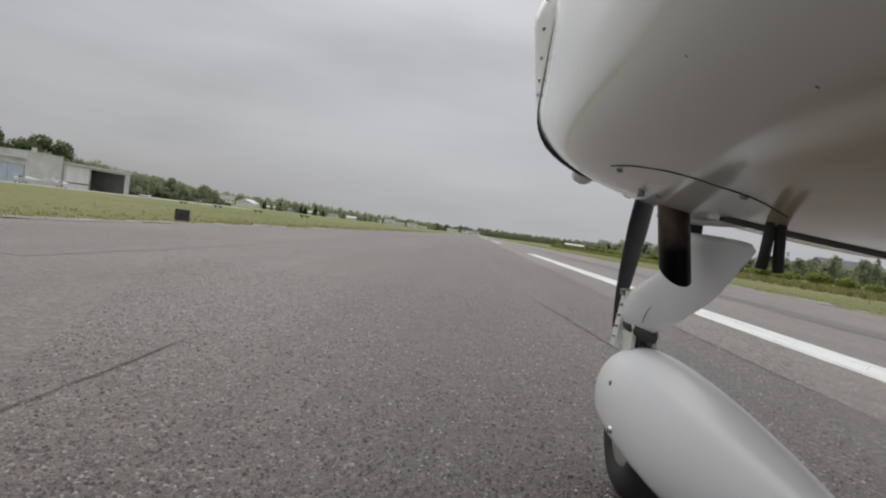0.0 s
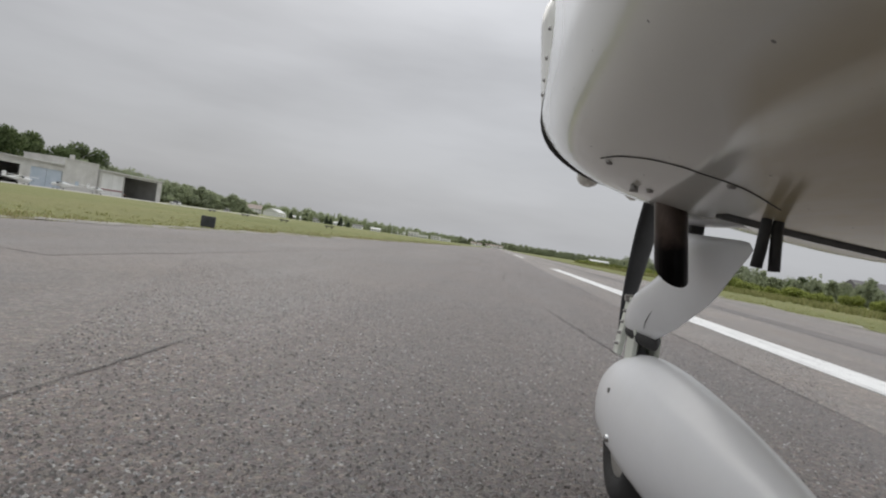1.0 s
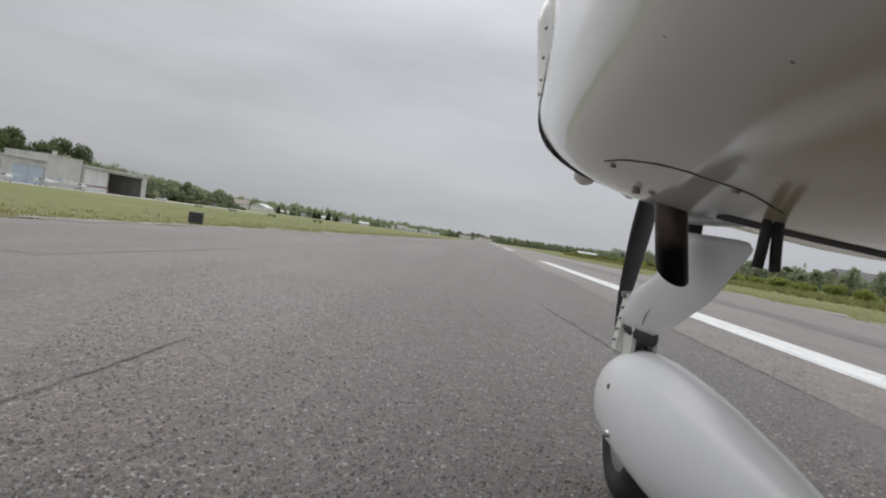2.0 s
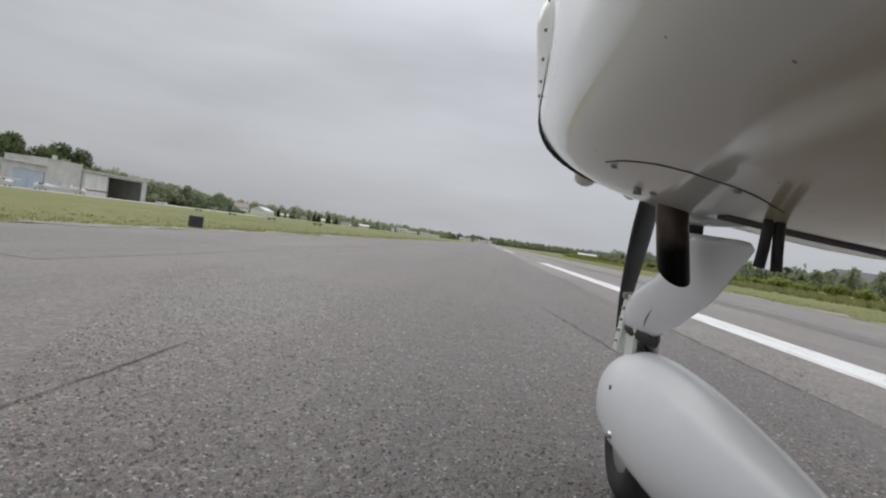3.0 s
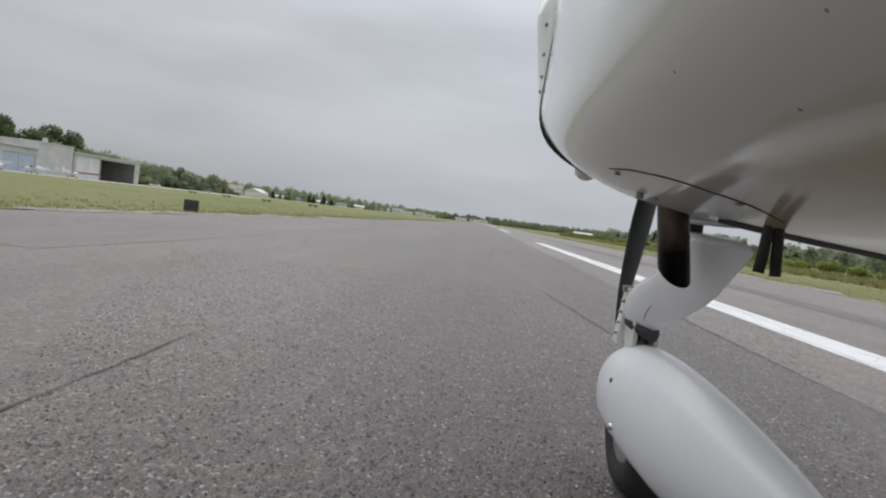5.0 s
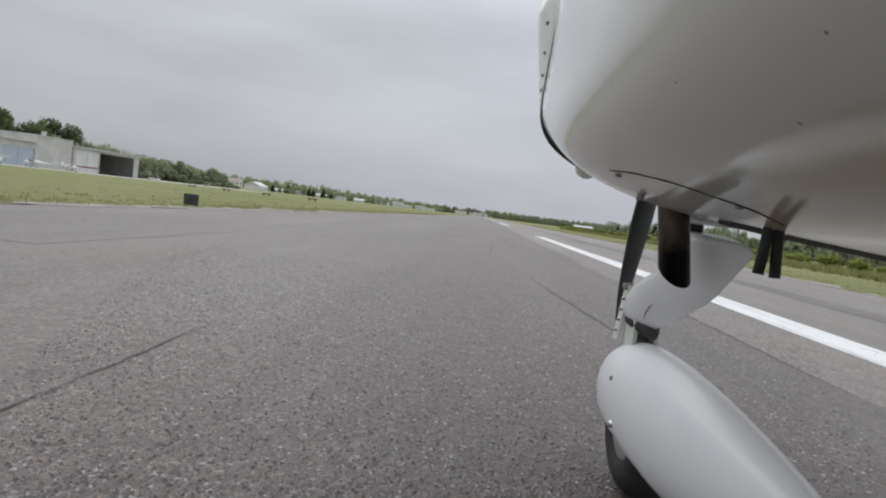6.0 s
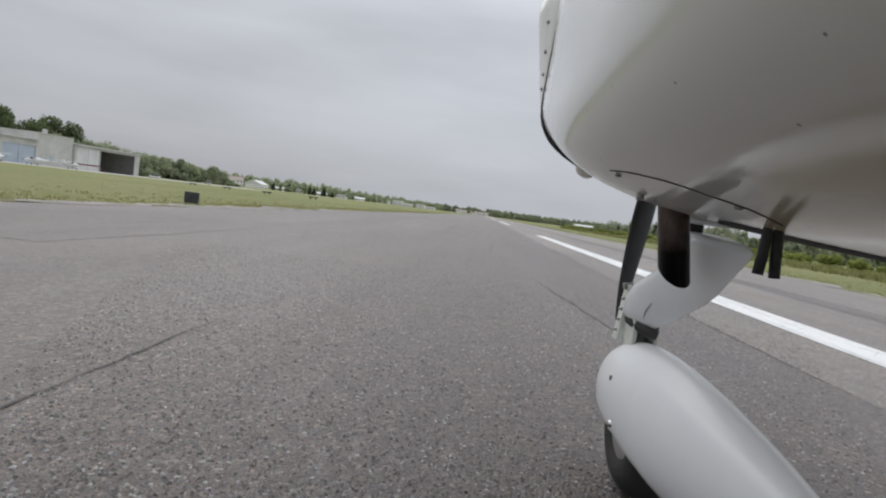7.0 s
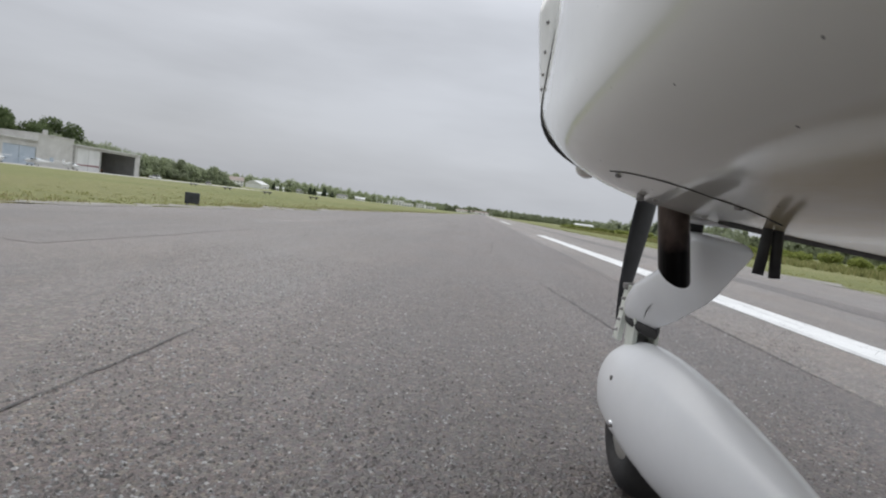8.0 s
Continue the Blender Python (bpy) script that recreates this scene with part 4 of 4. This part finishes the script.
hangar("hangar", "pale concrete hangar with half-open sliding doors", 170.6, 204.0, 7.8, 26, [(171.4, 182.4, "striped"), (182.6, 201.2, "open")], M_METAL_PALE, 0.75)
hangar("hangar", "long concrete hangar row with dark openings and a blue-grey door", 70.0, 155.6, 7.0, 24, [(73, 90, "open"), (93, 106, "open"), (109, 121, "open"), (123.5, 140, "open"), (143.5, 155.0, "blue")], M_CONCRETE)
tower = thing("service_block", "taller plain concrete block between two hangars", "building", (0, 0, gz))
part("wall", boxes(((HX - 14, 155.9, 0), (HX - 0.6, 170.3, 9.2)), bevel=0.03), M_CONCRETE, tower)
part("parapet", boxes(((HX - 14.2, 155.8, 9.2), (HX - 0.4, 170.35, 9.5)), bevel=0.03), M_CONCRETE, tower)
part("chimney", boxes(((HX - 6, 164, 9.5), (HX - 5, 165, 11.0)), bevel=0.03), M_CONCRETE, tower)
vent = thing("roof_vent", "small faded red ventilator on the hangar roof", "vent", (HX - 7, 175, gz + 8.08))
part("base", boxes(((-0.6, -1.1, -0.02), (0.6, 1.1, 0.5)), bevel=0.03), M_RED, vent)
part("cap", boxes(((-0.8, -1.3, 0.5), (0.8, 1.3, 0.68)), bevel=0.05), M_RED, vent)
cart = thing("ground_tractor", "small orange tractor inside the open hangar", "tractor", (HX - 6, 190, gz + 0.06))
part("body", boxes(((-0.8, -1.6, 0.45), (0.8, 1.6, 1.1)), bevel=0.08), M_ORANGE, cart)
part("cab", boxes(((-0.7, -1.3, 1.1), (0.7, 0.1, 2.0)), bevel=0.1), M_ORANGE, cart)
for x in (-0.75, 0.75):
    for y in (-1.05, 1.05):
        part("wheel", ring_profile(x, y, 0.42, [(-0.12, 0.2), (-0.12, 0.38), (-0.07, 0.42), (0.07, 0.42), (0.12, 0.38), (0.12, 0.2)], 18), M_RUBBER, cart)


# ---------------------------------------------------------------- parked aircraft on the apron
def parked_plane(at, rz, trim, label):
    ob = thing("parked_airplane", label, "airplane", at, rz, "parked aircraft")
    fus = [(2.6, 0, 1.25, 0.12, 0.12, 0.12), (2.3, 0, 1.25, 0.42, 0.35, 0.38), (1.2, 0, 1.3, 0.52, 0.55, 0.5), (0.3, 0, 1.4, 0.55, 0.72, 0.58), (-1.0, 0, 1.4, 0.5, 0.62, 0.5), (-2.6, 0, 1.42, 0.28, 0.3, 0.25), (-4.6, 0, 1.5, 0.1, 0.12, 0.1)]
    part("fuselage", teardrop(fus, 16), M_WHITE, ob, "", True)
    part("wing", boxes(((-5.4, -0.55, 2.02), (5.4, 0.95, 2.16)), bevel=0.05), trim, ob, "high wing")
    part("fin", boxes(((-0.05, -4.7, 1.5), (0.05, -3.7, 2.75)), bevel=0.03), trim, ob)
    part("tailplane", boxes(((-1.6, -4.7, 1.5), (1.6, -3.9, 1.58)), bevel=0.03), M_WHITE, ob)
    part("windscreen", boxes(((-0.50, 0.35, 1.55), (0.50, 0.95, 1.98)), bevel=0.08), M_GLASS, ob, "dark windscreen")
    for s in (-1, 1):
        part("wing_strut", pipe([(s * 0.5, 0.3, 1.0), (s * 2.8, 0.3, 2.03)], 0.04, 6), M_WHITE, ob)
        part("gear_leg", pipe([(s * 0.45, 0.0, 0.95), (s * 1.15, 0.0, 0.2)], 0.04, 6), M_WHITE, ob)
        part("wheel", ring_profile(s * 1.2, 0.0, 0.2, [(-0.07, 0.08), (-0.07, 0.17), (-0.03, 0.2), (0.03, 0.2), (0.07, 0.17), (0.07, 0.08)], 14), M_RUBBER, ob)
    part("gear_leg", pipe([(0, 1.9, 1.0), (0, 1.95, 0.2)], 0.04, 6), M_WHITE, ob)
    part("wheel", ring_profile(0, 1.95, 0.2, [(-0.07, 0.08), (-0.07, 0.17), (-0.03, 0.2), (0.03, 0.2), (0.07, 0.17), (0.07, 0.08)], 14), M_RUBBER, ob)
    part("propeller", boxes(((-0.9, 2.62, 1.2), (0.9, 2.66, 1.3)), bevel=0.01), M_BLADE, ob)


for y, rz, trim, label in ((113, 1.2, M_WHITE, "white high-wing light aircraft parked on the apron"), (131, -1.4, M_WHITE, "white high-wing light aircraft parked before a dark hangar"), (144, 1.7, M_BLUE_DOOR, "white light aircraft with pale blue wing on the apron"), (158, -1.9, M_WHITE, "white high-wing light aircraft beside the concrete block")):
    parked_plane((HX + 9, y, gz + 0.09), rz, trim, label)


def car(at, rz, mat, label):
    ob = thing("car", label, "car", at, rz, "parked cars")
    part("body", boxes(((-0.85, -2.0, 0.3), (0.85, 2.0, 0.85)), bevel=0.12), mat, ob)
    part("cabin", boxes(((-0.75, -1.5, 0.82), (0.75, 0.9, 1.42)), bevel=0.16), M_GLASS, ob, "dark glazed cabin")
    part("roof", boxes(((-0.68, -1.3, 1.40), (0.68, 0.6, 1.46)), bevel=0.025), mat, ob)
    for x in (-0.75, 0.75):
        for y in (-1.25, 1.25):
            part("wheel", ring_profile(x, y, 0.31, [(-0.1, 0.15), (-0.1, 0.28), (-0.06, 0.31), (0.06, 0.31), (0.1, 0.28), (0.1, 0.15)], 16), M_RUBBER, ob)


car((HX + 4, 208, gz + 0.09), 1.5, M_WHITE, "white car parked at the hangar corner")
car((HX + 6, 246, gz + 0.09), 0.2, M_STEEL, "grey car parked on the apron edge")


# ---------------------------------------------------------------- signs and markers in the grass
sign = thing("runway_sign", "dark box-shaped runway sign on short legs", "sign", (-7.3, 13.8, -0.05), 0.25)
part("panel", boxes(((-0.17, -0.05, 0.05), (0.17, 0.05, 0.33)), bevel=0.012), M_BLADE, sign)
for x in (-0.11, 0.11):
    part("leg", boxes(((x - 0.015, -0.02, -0.02), (x + 0.015, 0.02, 0.06))), M_STEEL, sign)


def marker(x, y):
    ob = thing("grass_marker", "low dark marker board on two legs in the grass", "marker", (x, y, ground_z(x, y)), 0.25, "marker boards")
    part("board", boxes(((-0.62, -0.2, 0.24), (0.62, 0.2, 0.36)), bevel=0.02), M_BLADE, ob)
    for k in (-0.33, 0.33):
        part("leg", boxes(((k - 0.06, -0.12, -0.02), (k + 0.06, 0.12, 0.26)), bevel=0.012), M_BLADE, ob)


for x, y in ((-47, 89), (-38.5, 83), (-29.6, 76), (-21.6, 71)):
    marker(x, y)


# ---------------------------------------------------------------- buildings in the distance
def house(x, y, w, d, h, rz, wall, roof, label, rise=0.3):
    """A gabled building with windows on its long sides."""
    ob = thing("house", label, "building", (x, y, ground_z(x, y) - 0.1), rz, "buildings beyond the airfield")
    part("wall", boxes(((-w / 2, -d / 2, 0), (w / 2, d / 2, h))), wall, ob)
    bm = bmesh.new()
    e, top = 0.5, h + d * rise
    ridge = [(-w / 2 - e, -d / 2 - e, h - 0.1), (w / 2 + e, -d / 2 - e, h - 0.1), (w / 2 + e, d / 2 + e, h - 0.1), (-w / 2 - e, d / 2 + e, h - 0.1), (-w / 2 - e, 0, top), (w / 2 + e, 0, top)]
    v = [bm.verts.new(p) for p in ridge]
    for f in ((0, 1, 5, 4), (2, 3, 4, 5), (0, 4, 3), (1, 2, 5), (3, 2, 1, 0)):
        bm.faces.new([v[i] for i in f])
    bmesh.ops.recalc_face_normals(bm, faces=bm.faces)
    part("roof", bm, roof, ob)
    for s in (-1, 1):
        for lv in range(max(1, int(h / 3))):
            for k in range(int(w / 4)):
                wx = -w / 2 + 2 + k * 4
                part("window", boxes(((wx - 0.6, s * d / 2 - 0.04, lv * 3 + 0.9), (wx + 0.6, s * d / 2 + 0.04, lv * 3 + 2.2))), M_GLASS, ob)
    return ob


def block(x, y, w, d, h, mat, label):
    ob = thing("block", label, "building", (x, y, ground_z(x, y) - 0.1), 0, "buildings beyond the airfield")
    part("wall", boxes(((-w / 2, -d / 2, 0), (w / 2, d / 2, h))), mat, ob)
    part("roof", boxes(((-w / 2 - 0.3, -d / 2 - 0.3, h), (w / 2 + 0.3, d / 2 + 0.3, h + 0.5))), M_METAL_PALE, ob)
    for lv in range(int(h / 3)):
        for k in range(int(w / 5)):
            wx = -w / 2 + 2.5 + k * 5
            part("window", boxes(((wx - 1.1, -d / 2 - 0.05, lv * 3 + 0.9), (wx + 1.1, -d / 2 + 0.05, lv * 3 + 2.3))), M_GLASS, ob)


house(-290, 640, 20, 15, 6.0, 0.5, M_WHITE, M_ROOF_TILE, "white house with pale tiled roof beyond the grass")
house(-262, 640, 18, 20, 5.0, 1.45, M_WHITE, M_METAL_PALE, "white shed with a pale low gable", 0.2)
house(-335, 640, 14, 10, 3.5, 0.1, M_CONCRETE, M_METAL_PALE, "low pale shed among trees", 0.2)
for k, (x, y) in enumerate(((-265, 720), (-240, 735), (-214, 740), (-190, 752), (-168, 765))):
    house(x, y, 13, 9, 3.2 + 0.6 * (k % 2), 0.2 * (k % 3), M_WHITE, (M_METAL_PALE, M_ROOF_GREY)[k % 2], "low white house in a row near the runway's end", 0.2)
for k, (x, y, w, h) in enumerate(((-208, 950, 20, 6.5), (-187, 985, 16, 10), (-170, 960, 22, 6), (-149, 990, 18, 8.5), (-131, 975, 20, 5.5), (-110, 1000, 16, 7), (-93, 1010, 18, 4.5))):
    block(x, y, w, 11, h, M_WHITE, "white apartment block in the distant town")
for k in range(9):
    house(-60 + k * 14, 1420 + 15 * (k % 3), 13, 11, 5, 0.3 * (k % 4), M_WHITE, M_ROOF_TILE, "small white house in the distant town")
house(92, 520, 16, 8, 2.8, 0.1, M_METAL_PALE, M_METAL_PALE, "low pale shed behind the hedge", 0.15)
house(168, 262, 34, 16, 5.0, 0.25, M_CONCRETE, M_ROOF_GREY, "long building with a dark grey roof behind bushes", 0.35)
house(96, 230, 10, 6, 2.4, 0.3, M_WHITE, M_METAL_PALE, "low white hut in the hedge", 0.15)


def mast(x, y, h):
    ob = thing("lattice_mast", "slender grey lattice mast beside the hedge", "mast", (x, y, ground_z(x, y)))
    for a in range(3):
        c, s = 0.28 * math.cos(a * 2.094), 0.28 * math.sin(a * 2.094)
        part("leg", pipe([(c, s, -0.2), (c, s, h)], 0.035, 6), M_STEEL, ob)
    for k in range(int(h / 0.7)):
        for a in range(3):
            p = (0.28 * math.cos(a * 2.094), 0.28 * math.sin(a * 2.094), k * 0.7)
            q = (0.28 * math.cos((a + 1) * 2.094), 0.28 * math.sin((a + 1) * 2.094), (k + 1) * 0.7)
            part("brace", pipe([p, q], 0.018, 5), M_STEEL, ob)


mast(81, 93, 14)
fence = thing("striped_barrier", "red and white striped board barrier in the grass", "barrier", (59, 61, ground_z(59, 61)), -0.75)
for k in range(9):
    part("board", boxes(((-1.8 + k * 0.4, -0.03, 0.25), (-1.42 + k * 0.4, 0.03, 1.4)), bevel=0.008), (M_RED, M_WHITE)[k % 2], fence)
for x in (-1.6, 1.6):
    part("post", boxes(((x - 0.05, 0.03, -0.2), (x + 0.05, 0.13, 1.3))), M_STEEL, fence)
